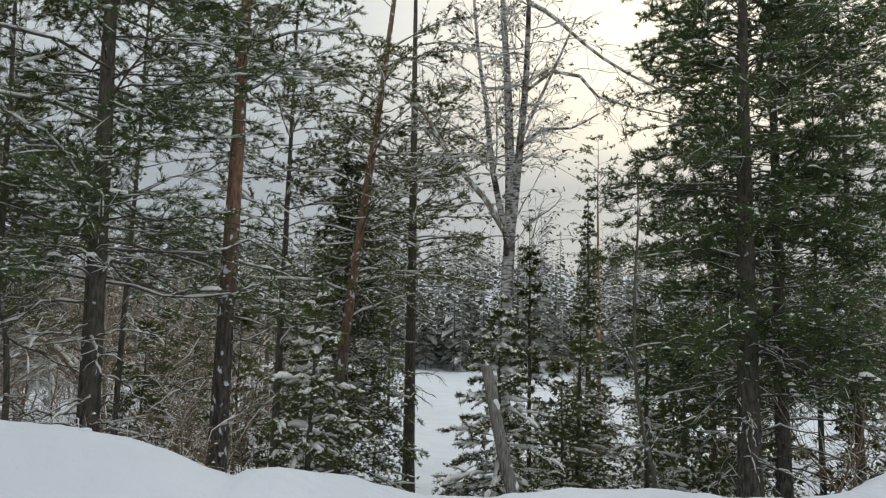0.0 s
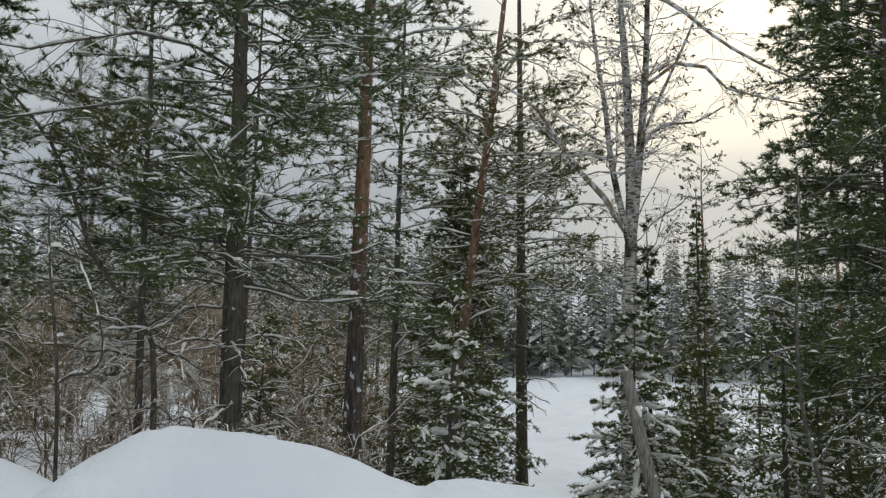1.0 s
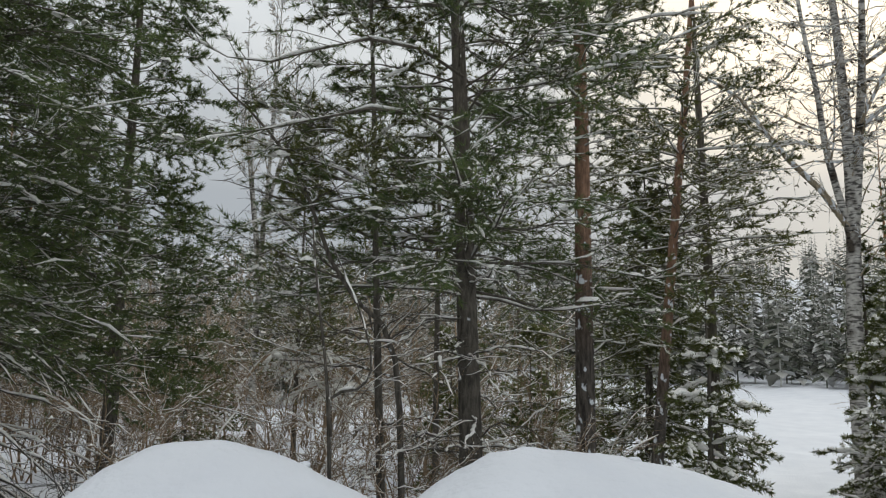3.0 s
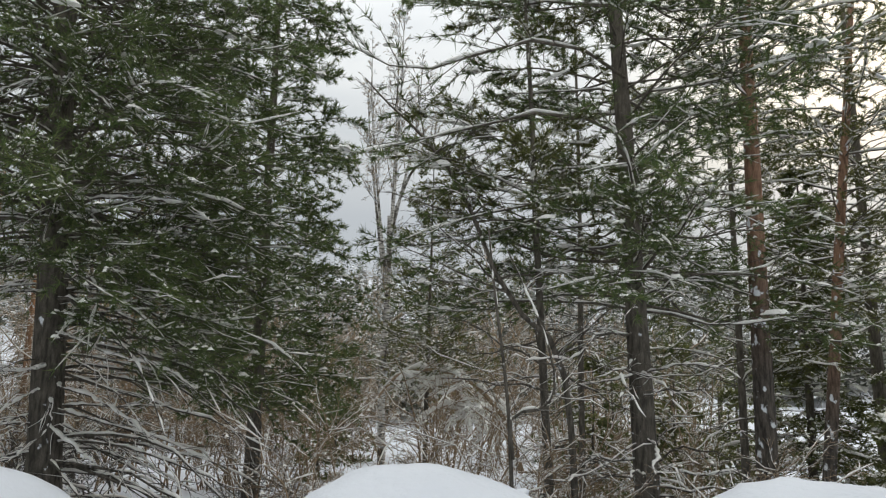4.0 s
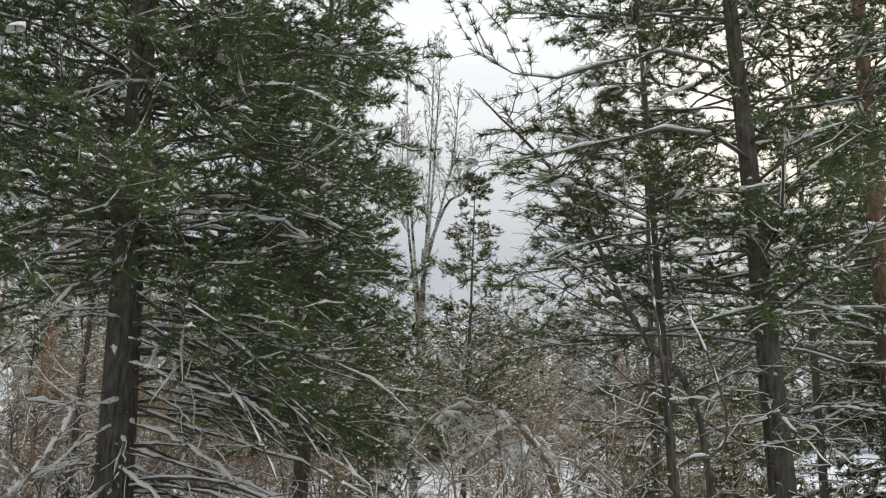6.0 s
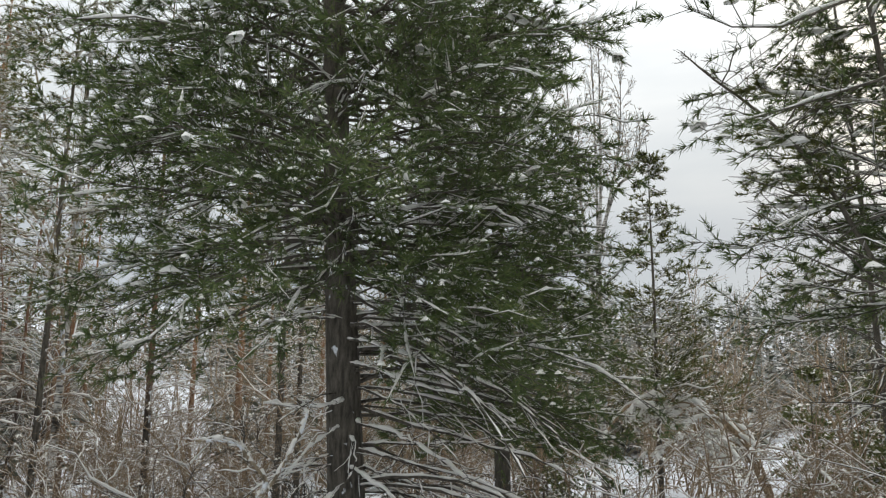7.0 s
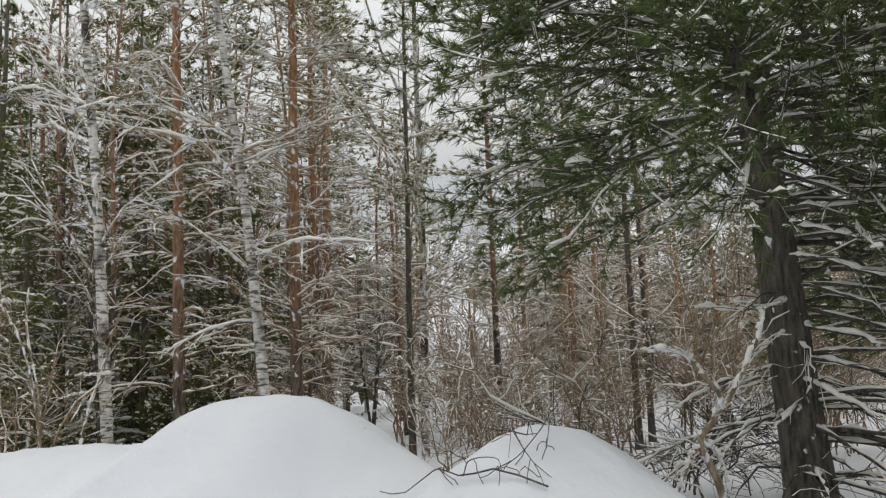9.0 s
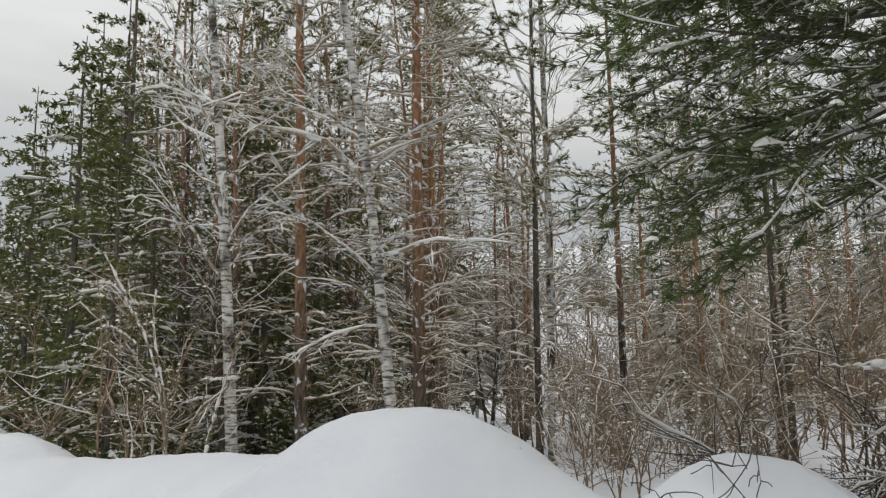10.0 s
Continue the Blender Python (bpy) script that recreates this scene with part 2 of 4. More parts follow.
def grow(rng, O, az, el0, el1, length, k=6, wander=0.12):
    """Limb paths from origins O: azimuth, elevation at root and tip (radians), length."""
    n = len(O)
    s = np.linspace(0, 1, k - 1)[None]
    el = el0[:, None] * (1 - s) + el1[:, None] * s + wander * rng.normal(size=(n, k - 1))
    a = az[:, None] + np.cumsum(wander * rng.normal(size=(n, k - 1)), 1) * 0.8
    d = np.stack([np.cos(el) * np.cos(a), np.cos(el) * np.sin(a), np.sin(el)], -1) * (length / (k - 1))[:, None, None]
    return np.concatenate([O[:, None], O[:, None] + np.cumsum(d, 1)], 1)


def along(P, idx, s):
    """Points and tangents on paths P[idx] at fractions s."""
    k = P.shape[1] - 1
    f = np.clip(s, 0, 0.9999) * k
    i = f.astype(int)
    a, b = P[idx, i], P[idx, i + 1]
    return a + (b - a) * (f - i)[:, None], unit(b - a)


def side_shoots(rng, P, L, per, s0, s1, ratio, angle, lift, k=4, wander=0.15, droop=0.0):
    """Twigs off limbs P (lengths L): per limb, between fractions s0 and s1."""
    n = len(P)
    idx = np.repeat(np.arange(n), per)
    s = rng.uniform(s0, s1, n * per)
    o, t = along(P, idx, s)
    az = np.arctan2(t[:, 1], t[:, 0]) + rng.choice([-1, 1], n * per) * angle * rng.uniform(0.6, 1.4, n * per)
    el = np.arcsin(np.clip(t[:, 2], -1, 1)) * 0.6 + lift + 0.32 * rng.normal(size=n * per)
    ln = L[idx] * ratio * (1.15 - 0.75 * s) * rng.uniform(0.6, 1.3, n * per)
    return grow(rng, o, az, el, el - droop, ln, k, wander), ln


def finer(P, R, m):
    """Paths cut into m pieces a step, by straight steps."""
    n, k, _ = P.shape
    u = np.linspace(0, k - 1 - 1e-6, (k - 1) * m + 1)
    i = u.astype(int)
    t = (u - i)[None, :, None]
    return P[:, i] * (1 - t) + P[:, i + 1] * t, R[:, i] * (1 - t[..., 0]) + R[:, i + 1] * t[..., 0]


def snow_on(rng, P, R, thick, cover=0.7, sides=5, steep=0.2, cut=1):
    """Snow lying along the upper side of paths, thick in places and missing in others."""
    keep = rng.random(len(P)) < cover
    P, R = P[keep], R[keep]
    if cut > 1:
        P, R = finer(P, R, cut)
    n, k, _ = P.shape
    h = thick * rng.uniform(0.25, 1.35, (n, k)) * (rng.random((n, k)) < 0.84 - 0.06 * (cut > 1))
    T = unit(np.gradient(P, axis=1))
    h = h * np.clip(1.35 - np.abs(T[..., 2]), steep, 1)
    h[:, 0], h[:, -1] = h[:, 0] * 0.3, h[:, -1] * 0.3
    Q = P + np.array([0, 0, 1.0]) * (R + 0.35 * h)[..., None]
    if cut > 1:
        Q = Q + 0.25 * thick * rng.normal(size=Q.shape)
    return tubes(Q, h, sides, 0.75)


# ---- the lie of the land ----
def smooth(e0, e1, x):
    u = np.clip((x - e0) / (e1 - e0), 0, 1)
    return u * u * (3 - 2 * u)


RIDGE = np.array([(9, 8.0), (6, 7.12), (1, 6.28), (-1.5, 5.62), (-3, 5.54), (-5.5, 5.36), (-8.4, 5.04), (-11, 5.07), (-13, 4.07), (-14.5, 3.8), (-17.5, 2.21), (-20, 1.85), (-30, 0.46)])


def ridge_y(x):
    return np.interp(x, RIDGE[::-1, 0], RIDGE[::-1, 1])


def land(x, y):
    """Height of the snow-covered ground: level road, a drop behind the bank, an open field, rising woods."""
    x, y = np.asarray(x, float), np.asarray(y, float)
    d = y - ridge_y(x)
    east = smooth(-11, -3, x)
    dip = (-0.1 - 1.15 * east) * smooth(0.5, 15, d) + 0.35 * smooth(-1, 1.5, d) * (1 - smooth(4, 14, d))
    r = np.maximum(y - 24, 0)
    r, far = np.minimum(r, 210), np.clip(y - 84, 0, 150)
    rise = 0.052 * r * (0.5 + 0.5 * smooth(24, 60, y)) + 0.14 * far * smooth(84, 130, y)
    west = 0.10 * np.maximum(-x - 34, 0) * smooth(-34, -70, x)
    wob = 0.10 * np.sin(x * 0.9 + 1.3 * np.sin(y * 0.5)) * np.sin(y * 0.7 + 0.8) * smooth(0.5, 4, d)
    return dip + np.minimum(rise + west, 170) + wob


def build_ground():
    xs = np.concatenate([-np.geomspace(3000, 42, 26), np.linspace(-40, 30, 141), np.geomspace(32, 3000, 26)])
    ys = np.concatenate([-np.geomspace(3000, 12, 16), np.linspace(-10, 46, 113), np.geomspace(47, 3000, 34)])
    X, Y = np.meshgrid(xs, ys)
    Z = land(X, Y)
    V = np.stack([X, Y, Z], -1).reshape(-1, 3)
    nx, ny = len(xs), len(ys)
    i = (np.arange(ny - 1)[:, None] * nx + np.arange(nx - 1)[None]).reshape(-1, 1)
    F = i + np.array([[0, 1, nx + 1, nx]])
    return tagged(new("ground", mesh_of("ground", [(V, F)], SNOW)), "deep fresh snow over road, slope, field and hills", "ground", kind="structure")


# mounds along the ploughed bank: centre x, reach west, reach east, height
MOUNDS = [(-2.99, 0.74, 1.45, 0.51), (-1.27, 0.24, 0.92, 0.23), (1.28, 0.89, 0.77, 0.08), (4.53, 0.92, 1.6, 0.38), (-5.2, 0.69, 1.07, 0.52), (-8.22, 0.34, 0.54, 0.40),
          (-10.84, 0.38, 0.66, 0.39), (-12.92, 0.71, 0.93, 0.60), (-13.47, 0.30, 0.6, 0.42), (-14.55, 1.55, 1.2, 0.15), (-18.85, 0.9, 0.8, 0.15), (-23.1, 2.5, 1.9, 0.24)]


def bank_top(x):
    z = np.full_like(x, 1.13) - 0.05 * np.exp(-((x + 11.6) / 1.2) ** 2)
    lift = np.zeros_like(x)
    for c, w, e, h in MOUNDS:
        u = np.where(x < c, (c - x) / w, (x - c) / e)
        lift = np.maximum(lift, h * np.exp(-u ** 2.8 * 0.88))
    return z + lift


def bank_z(x, y):
    """Height of the ploughed bank: a long face to the road, a short one to the wood."""
    x, y = np.asarray(x, float), np.asarray(y, float)
    w = y - ridge_y(x)
    front = 1 - smooth(0.0, 3.2, -w) ** 0.9
    back = np.exp(-(np.maximum(w, 0) / 1.15) ** 2.2)
    g = land(x, y)
    return g - 0.12 + (bank_top(x) - g + 0.12) * np.where(w < 0, front, back)


def build_bank():
    xs = np.arange(-28, 9, 0.065)
    vs = np.concatenate([np.linspace(-3.4, -1.0, 14), np.linspace(-0.9, 1.0, 30), np.linspace(1.1, 3.6, 16)])
    X, W = np.meshgrid(xs, vs)
    Y = ridge_y(X) + W
    Z = bank_z(X, Y)
    flat = np.stack([X, Y, Z], -1).reshape(-1, 3)
    for p in flat:
        q = Vector((p[0], p[1], 0))
        p[2] += -0.035 + 0.025 * noise.noise(q * 1.7) + 0.022 * noise.noise(q * 4.0) + 0.030 * abs(noise.noise(q * 7.5 + Vector((3, 1, 0)))) * max(0.0, noise.noise(q * 1.1) + 0.35) + 0.012 * abs(noise.noise(q * 15.0)) + 0.006 * noise.noise(q * 26.0)
    nx, ny = len(xs), len(vs)
    i = (np.arange(ny - 1)[:, None] * nx + np.arange(nx - 1)[None]).reshape(-1, 1)
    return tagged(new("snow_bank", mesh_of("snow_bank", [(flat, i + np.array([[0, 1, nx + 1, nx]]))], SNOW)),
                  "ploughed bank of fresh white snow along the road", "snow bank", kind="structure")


build_ground()
build_bank()

# ---- trees ----
def trunk_path(rng, x, y, height, lean, bend=0.04, k=14):
    z0 = float(land(x, y)) - 0.25
    s = np.linspace(0, 1, k)
    wob = bend * np.cumsum(rng.normal(size=(k, 2)), 0) * s[:, None]
    return np.stack([x + lean[0] * s + wob[:, 0], y + lean[1] * s + wob[:, 1], z0 + (height + 0.25) * s], -1)


def stand(name, x, y, label, category, group=""):
    """The empty at a tree's foot; its parts are built in world metres round it."""
    ob = new(name)
    ob.empty_display_size = 0.3
    ob.location = (x, y, float(land(x, y)))
    return tagged(ob, label, category, group)


def local(groups, x, y):
    o = np.array([x, y, float(land(x, y))])
    return [(v - o, f) for v, f in groups if len(v)]


def spline(points, k):
    """A smooth path of k points through a few given ones."""
    p = np.array(points, float)
    q = np.concatenate([[2 * p[0] - p[1]], p, [2 * p[-1] - p[-2]]])
    u = np.linspace(0, len(p) - 1 - 1e-6, k)
    i = u.astype(int)
    t = (u - i)[:, None]
    a, b, c, d = q[i], q[i + 1], q[i + 2], q[i + 3]
    return 0.5 * (2 * b + (c - a) * t + (2 * a - 5 * b + 4 * c - d) * t ** 2 + (3 * b - a - 3 * c + d) * t ** 3)


def length_of(P):
    return np.linalg.norm(np.diff(P, axis=1), axis=2).sum(1)


def boughs(P, R, Q, QR, per, x, y, mat, ob, name="bough", split=True, sides=5):
    """Each limb with its twigs as a part of its own, or all of them joined."""
    if not split:
        tagged(part("crown", local([tubes(P[:, ::2], R[:, ::2], 3)], x, y), mat, ob), kind="stuff")
        return
    return [part(name, local([tubes(P[i:i + 1], R[i:i + 1], sides), tubes(Q[i * per:(i + 1) * per], QR[i * per:(i + 1) * per], 3)], x, y), mat, ob) for i in range(len(P))]


def conifer(seed, name, x, y, height, r0, label, bark, needle, lean=(0, 0), crown=(0.2, 1.0), limbs=80, reach=2.2, taper=0.8, el0=0.1, el1=-0.2,
            twigs=12, twig=0.38, tufts=5, count=9, needle_len=0.085, needle_w=0.008, spread=0.5, snow=0.7, thick=0.03, dead=0, dead_reach=1.5,
            dead_z=(0.1, 0.35), dead_el=(0.0, -0.7), lump=0.12, lump_size=0.05, category="conifer tree", group="trees of the snowy wood", s0=0.25, bend=0.015, lift=0.05,
            twig_snow=0.4, dead_snow=0.019, dead_cover=0.8, clots=0, split=True, extra=(), dead_facing=None, dead_back=None, dead_wander=0.19, bough_bark=None, vary=(0.6, 1.2), skirt=None,
            seen_z=9.6, dead_lines=()):
    rng = np.random.default_rng(seed)
    T = trunk_path(rng, x, y, height, lean, bend)
    ob = stand(name, x, y, label, category, group)
    rad = r0 * (1 - np.linspace(0, 1, len(T)) ** 1.1 * 0.93)
    rad[0] *= 1.25
    wood = bough_bark or BARK_DARK
    part("trunk", local([tubes(T[None], rad[None], 14 if split else 7)], x, y), bark, ob)
    hs = rng.uniform(0, 1, limbs)
    if split and height > 10.5:
        seen = np.clip((seen_z / height - crown[0]) / (crown[1] - crown[0]), 0.3, 1)
        low = rng.random(limbs) < (0.8 if seen_z > 9 else 0.9)
        hs = np.where(low, hs * seen, seen + hs * (1 - seen))
    if taper >= 0.5:
        hs = hs ** 1.4
    hs = np.sort(hs)
    f = crown[0] + (crown[1] - crown[0]) * hs
    O, _ = along(T[None], np.zeros(limbs, int), f)
    az = np.arange(limbs) * 2.4 + rng.normal(size=limbs) * 0.5
    L = reach * ((1 - hs) ** taper * 0.92 + 0.08) * rng.uniform(*vary, limbs)
    e0 = el0 + 0.25 * hs + 0.14 * rng.normal(size=limbs)
    P = grow(rng, O, az, e0, e0 + el1 - el0, L, 7)
    if skirt:
        n, far, f0, f1, turn, fan = skirt
        Os, _ = along(T[None], np.zeros(n, int), rng.uniform(f0, f1, n))
        Ls = far * rng.uniform(0.7, 1.1, n)
        Ps = grow(rng, Os, turn + rng.uniform(-fan, fan, n), 0.05 + 0.15 * rng.normal(size=n), -0.55 + 0.15 * rng.normal(size=n), Ls, 7)
        P, L = np.concatenate([P, Ps]), np.concatenate([L, Ls])
    if extra:
        X = np.stack([spline(e, 7) for e in extra])
        P, L = np.concatenate([P, X]), np.concatenate([L, length_of(X)])
    s = np.linspace(0, 1, 7)[None]
    R = (0.04 * r0 + 0.0045 * L)[:, None] * (1 - 0.85 * s)
    Q, ql = side_shoots(rng, P, L, twigs, s0, 1.0, twig, 0.75, lift, 3)
    QR = np.full((len(Q), 3), 0.003) * np.linspace(1.3, 0.5, 3)[None] + ql[:, None] * 0.002
    boughs(P, R, Q, QR, twigs, x, y, wood, ob, split=split)
    white = [snow_on(rng, P, R, thick, snow, 4, cut=2 if clots and height > 12.8 else 1)] if split else [snow_on(rng, P[:, ::2], R[:, ::2], thick * 1.2, snow, 4)]
    if split:
        white.append(snow_on(rng, Q, QR, thick * 0.75, twig_snow, 4))
    if dead:
        fd = rng.uniform(dead_z[0], dead_z[1], dead)
        Od, _ = along(T[None], np.zeros(dead, int), fd)
        ad = rng.uniform(0, 6.283, dead)
        if dead_facing is not None:
            ad = np.where(rng.random(dead) < 0.75, dead_facing + 0.6 * rng.normal(size=dead), ad)
        if dead_back is not None:
            back = rng.random(dead) < 0.16
            ad = np.where(back, dead_back + 0.5 * rng.normal(size=dead), ad)
        Ld = dead_reach * rng.uniform(0.5, 1.2, dead)
        if dead_back is not None:
            Ld = np.where(np.cos(ad - dead_back) > 0.3, 0.5, 1.0) * Ld
        Pd = grow(rng, Od, ad, dead_el[0] + 0.15 * rng.normal(size=dead), dead_el[1] + 0.2 * rng.normal(size=dead), Ld, 8, dead_wander)
        if dead_lines:
            foot = [tuple(T[0] + (T[-1] - T[0]) * (line[0][2] + 0.06 - T[0, 2]) / (T[-1, 2] - T[0, 2])) for line in dead_lines]
            X = np.stack([spline([f0, *line], 8) for f0, line in zip(foot, dead_lines)])
            Pd, Ld = np.concatenate([Pd, X]), np.concatenate([Ld, length_of(X)])
        Rd = (0.005 + 0.0048 * Ld)[:, None] * np.linspace(1, 0.25, 8)[None]
        Qd, qd = side_shoots(rng, Pd, Ld, 9, 0.2, 0.98, 0.36, 0.7, -0.05, 4, 0.24, 0.25)
        QdR = np.full((len(Qd), 4), 0.004) * np.linspace(1.2, 0.5, 4)[None]
        made = boughs(Pd, Rd, Qd, QdR, 9, x, y, wood, ob, "dead_bough", split)
        for i in range(dead, len(Pd)):
            part("snow_cover", local([snow_on(rng, Pd[i:i + 1], Rd[i:i + 1], 0.03, 1.0, 6, cut=3)], x, y), BOUGH_SNOW, made[i], "thick white snow along a bare bough")
        white += [snow_on(rng, Pd, Rd, dead_snow, dead_cover, 4, cut=3 if clots else 2), snow_on(rng, Qd, QdR, dead_snow * 0.6, dead_cover * 0.7, 3)] if split else [snow_on(rng, Pd[:, ::2], Rd[:, ::2], 0.02, 0.55, 4)]
    idx = np.repeat(np.arange(len(Q)), tufts)
    idx = idx[rng.random(len(idx)) < np.clip(ql[idx] / (0.55 * np.median(ql)), 0.1, 1)]
    C, D = along(Q, idx, rng.uniform(0.2, 1.0, len(idx)))
    tips = len(P)
    end = np.repeat(np.arange(tips), 2 * tufts if clots else tufts)
    end = end[rng.random(len(end)) < np.clip(L[end] / (0.55 * np.median(L)), 0.1, 1)]
    tipC, tipD = along(P, end, rng.uniform(0.45, 1.0, len(end)))
    C, D = np.concatenate([C, tipC]), np.concatenate([D, tipD])
    tagged(part("needles", local([blades(rng, C, D + np.array([0, 0, 0.15]), needle_len, needle_w, count, spread)], x, y), needle, ob, smooth=False), kind="stuff")
    pick = rng.random(len(C)) < lump
    white.append(lumps(rng, C[pick] + np.array([0, 0, 0.018]), lump_size))
    if clots:
        white.append(clots_of(rng, C[rng.choice(len(C), clots)] + np.array([0, 0, 0.01]), 0.075))
    tagged(part("snow", local(white, x, y), BOUGH_SNOW, ob, "fresh white snow lying on the boughs"), kind="stuff")
    return ob


def bare_tree(seed, name, stems, label, bark, category="birch tree", group="trees of the snowy wood", shoots=26, reach=1.6, snow=0.6, thick=0.016, el=0.5, rise=0.3,
              shoot_z=(0.2, 0.98), twig_n=7, leaves=0.0, droop=0.3, extra=(), split=True, fine=4, stem="trunk", fine_r=0.0024, bold=1.0, leaf=None):
    """stems: (points of its line, root radius, tip radius) each; extra: lines of single boughs with their root radius."""
    rng = np.random.default_rng(seed)
    x, y = stems[0][0][0][:2]
    ob = stand(name, x, y, label, category, group)
    white, PP, LL, RR = [], [], [], []
    for pts, ra, rb in stems:
        T = spline(pts, 14)[None]
        rad = np.linspace(ra, rb, 14)[None]
        part(stem, local([tubes(T, rad, 10 if ra > 0.03 else 5)], x, y), bark, ob)
        white.append(snow_on(rng, T, rad, thick * 1.3, 1.0))
        f = shoot_z[0] + (shoot_z[1] - shoot_z[0]) * rng.uniform(0, 1, shoots)
        O, _ = along(T, np.zeros(shoots, int), f)
        L = reach * (1.1 - 0.75 * f) * rng.uniform(0.5, 1.3, shoots)
        e = el + 0.3 * rng.normal(size=shoots)
        PP.append(grow(rng, O, rng.uniform(0, 6.283, shoots), e, e + rise * rng.normal(1, 0.6, shoots) - droop, L, 7, 0.16))
        LL.append(L), RR.append(bold * (0.003 + 0.007 * L)[:, None] * np.linspace(1, 0.25, 7)[None])
    for pts, ra in extra:
        T = spline(pts, 7)[None]
        PP.append(T), LL.append(length_of(T)), RR.append(np.linspace(ra, ra * 0.3, 7)[None])
    P, L, R = np.concatenate(PP), np.concatenate(LL), np.concatenate(RR)
    white.append(snow_on(rng, P, R, thick, snow, 4))
    Q, ql = side_shoots(rng, P, L, twig_n, 0.2, 1.0, 0.45, 0.7, 0.12, 5, 0.2, 0.2)
    QR = bold * (0.002 + 0.003 * ql)[:, None] * np.linspace(1.2, 0.4, 5)[None]
    wood = bark if bark is not BARK_BIRCH else BARK_FROST
    boughs(P, R, Q, QR, twig_n, x, y, wood, ob, split=split, sides=4)
    white.append(snow_on(rng, Q if split else Q[:, ::2], QR if split else QR[:, ::2], thick * 0.6, snow, 3))
    if fine:
        Z, zl = side_shoots(rng, Q, ql, fine, 0.2, 1.0, 0.6, 0.6, 0.1, 3 if split else 2, 0.25, 0.2)
        tagged(part("twig_spray", local([tubes(Z, np.full(Z.shape[:2], fine_r), 3)], x, y), wood, ob), kind="stuff")
        if split:
            white.append(snow_on(rng, Z, np.full((len(Z), 3), fine_r), thick * 0.4, snow * 0.5, 3))
        if leaves:
            c, d = along(Z, np.arange(len(Z)), np.full(len(Z), 0.95))
            keep = rng.random(len(c)) < leaves
            tagged(part("leaves", local([blades(rng, c[keep], d[keep] + np.array([0, 0, -0.6]), 0.07, 0.035, 3, 0.6)], x, y), leaf or DRY_LEAF, ob, "small yellowed leaves" if leaf else "withered brown leaves", smooth=False), kind="stuff")
    tagged(part("snow", local(white, x, y), BOUGH_SNOW, ob, "snow and rime along the twigs"), kind="stuff")
    return ob


def bush(seed, x, y, height, stems, label, bark=None, arch=0.7, snow=0.6, thick=0.017):
    """A clump of crooked bare stems from one foot."""
    rng = np.random.default_rng(seed)
    ob = stand("bush", x, y, label, "bush", "bushes of the thicket")
    z = float(land(x, y))
    O = np.array([x, y, z - 0.05]) + np.concatenate([rng.normal(0, 0.28, (stems, 2)), np.zeros((stems, 1))], 1)
    L = height * rng.uniform(0.5, 1.15, stems)
    T = grow(rng, O, rng.uniform(0, 6.283, stems), rng.normal(1.3, 0.16, stems), rng.normal(arch, 0.45, stems), L, 9, 0.24)
    TR = (0.004 + 0.0045 * L)[:, None] * np.linspace(1, 0.3, 9)[None]
    bark = bark or BARK_TWIG
    Q, ql = side_shoots(rng, T, L, 12, 0.18, 1.0, 0.40, 1.1, 0.05, 4, 0.28, 0.15)
    QR = (0.003 + 0.0035 * ql)[:, None] * np.linspace(1.2, 0.4, 4)[None]
    boughs(T, TR, Q, QR, 12, x, y, bark, ob, "stem")
    Z, zl = side_shoots(rng, Q, ql, 5, 0.15, 1.0, 0.6, 0.9, 0.05, 2, 0.3, 0.15)
    tagged(part("twig_spray", local([tubes(Z, np.full((len(Z), 2), 0.003), 3)], x, y), bark, ob), kind="stuff")
    C, _ = along(Z, np.arange(len(Z)), rng.uniform(0.2, 0.9, len(Z)))
    white = [snow_on(rng, T, TR, thick * 1.2, snow, 4), snow_on(rng, Q, QR, thick * 0.75, snow, 3), lumps(rng, C[rng.random(len(C)) < 0.25 * snow], 0.028)]
    tagged(part("snow", local(white, x, y), BOUGH_SNOW, ob, "snow along the bare stems"), kind="stuff")
    return ob


DRY_LEAF = needle_material("withered_leaf", (0.05, 0.04, 0.03), (0.09, 0.07, 0.045), (0.12, 0.09, 0.06))

CEDAR = dict(bark=BARK_DARK, needle=NEEDLES_CEDAR, needle_len=0.115, needle_w=0.0105, spread=0.62, lump=0.22, clots=320, category="cedar pine tree", lump_size=0.03, twig_snow=0.24)
PINE = dict(needle=NEEDLES_PINE, needle_len=0.095, needle_w=0.011, spread=0.6, lump=0.28, category="pine tree", lump_size=0.034)
SPRUCE = dict(bark=BARK_DARK, needle=NEEDLES_SPRUCE, needle_len=0.07, needle_w=0.018, spread=0.75, category="spruce tree", el0=-0.12, el1=-0.35,
              crown=(0.04, 0.99), taper=0.85, lift=-0.15, s0=0.12, thick=0.04, lump=0.2, lump_size=0.045, snow=0.75)

FAR_CEDAR = {**CEDAR, "needle_len": 0.12, "needle_w": 0.018, "count": 6}
FAR_PINE = {**PINE, "needle_len": 0.105, "needle_w": 0.019, "count": 5}
FAR_SPRUCE = {**SPRUCE, "needle_len": 0.085, "needle_w": 0.022, "count": 4}

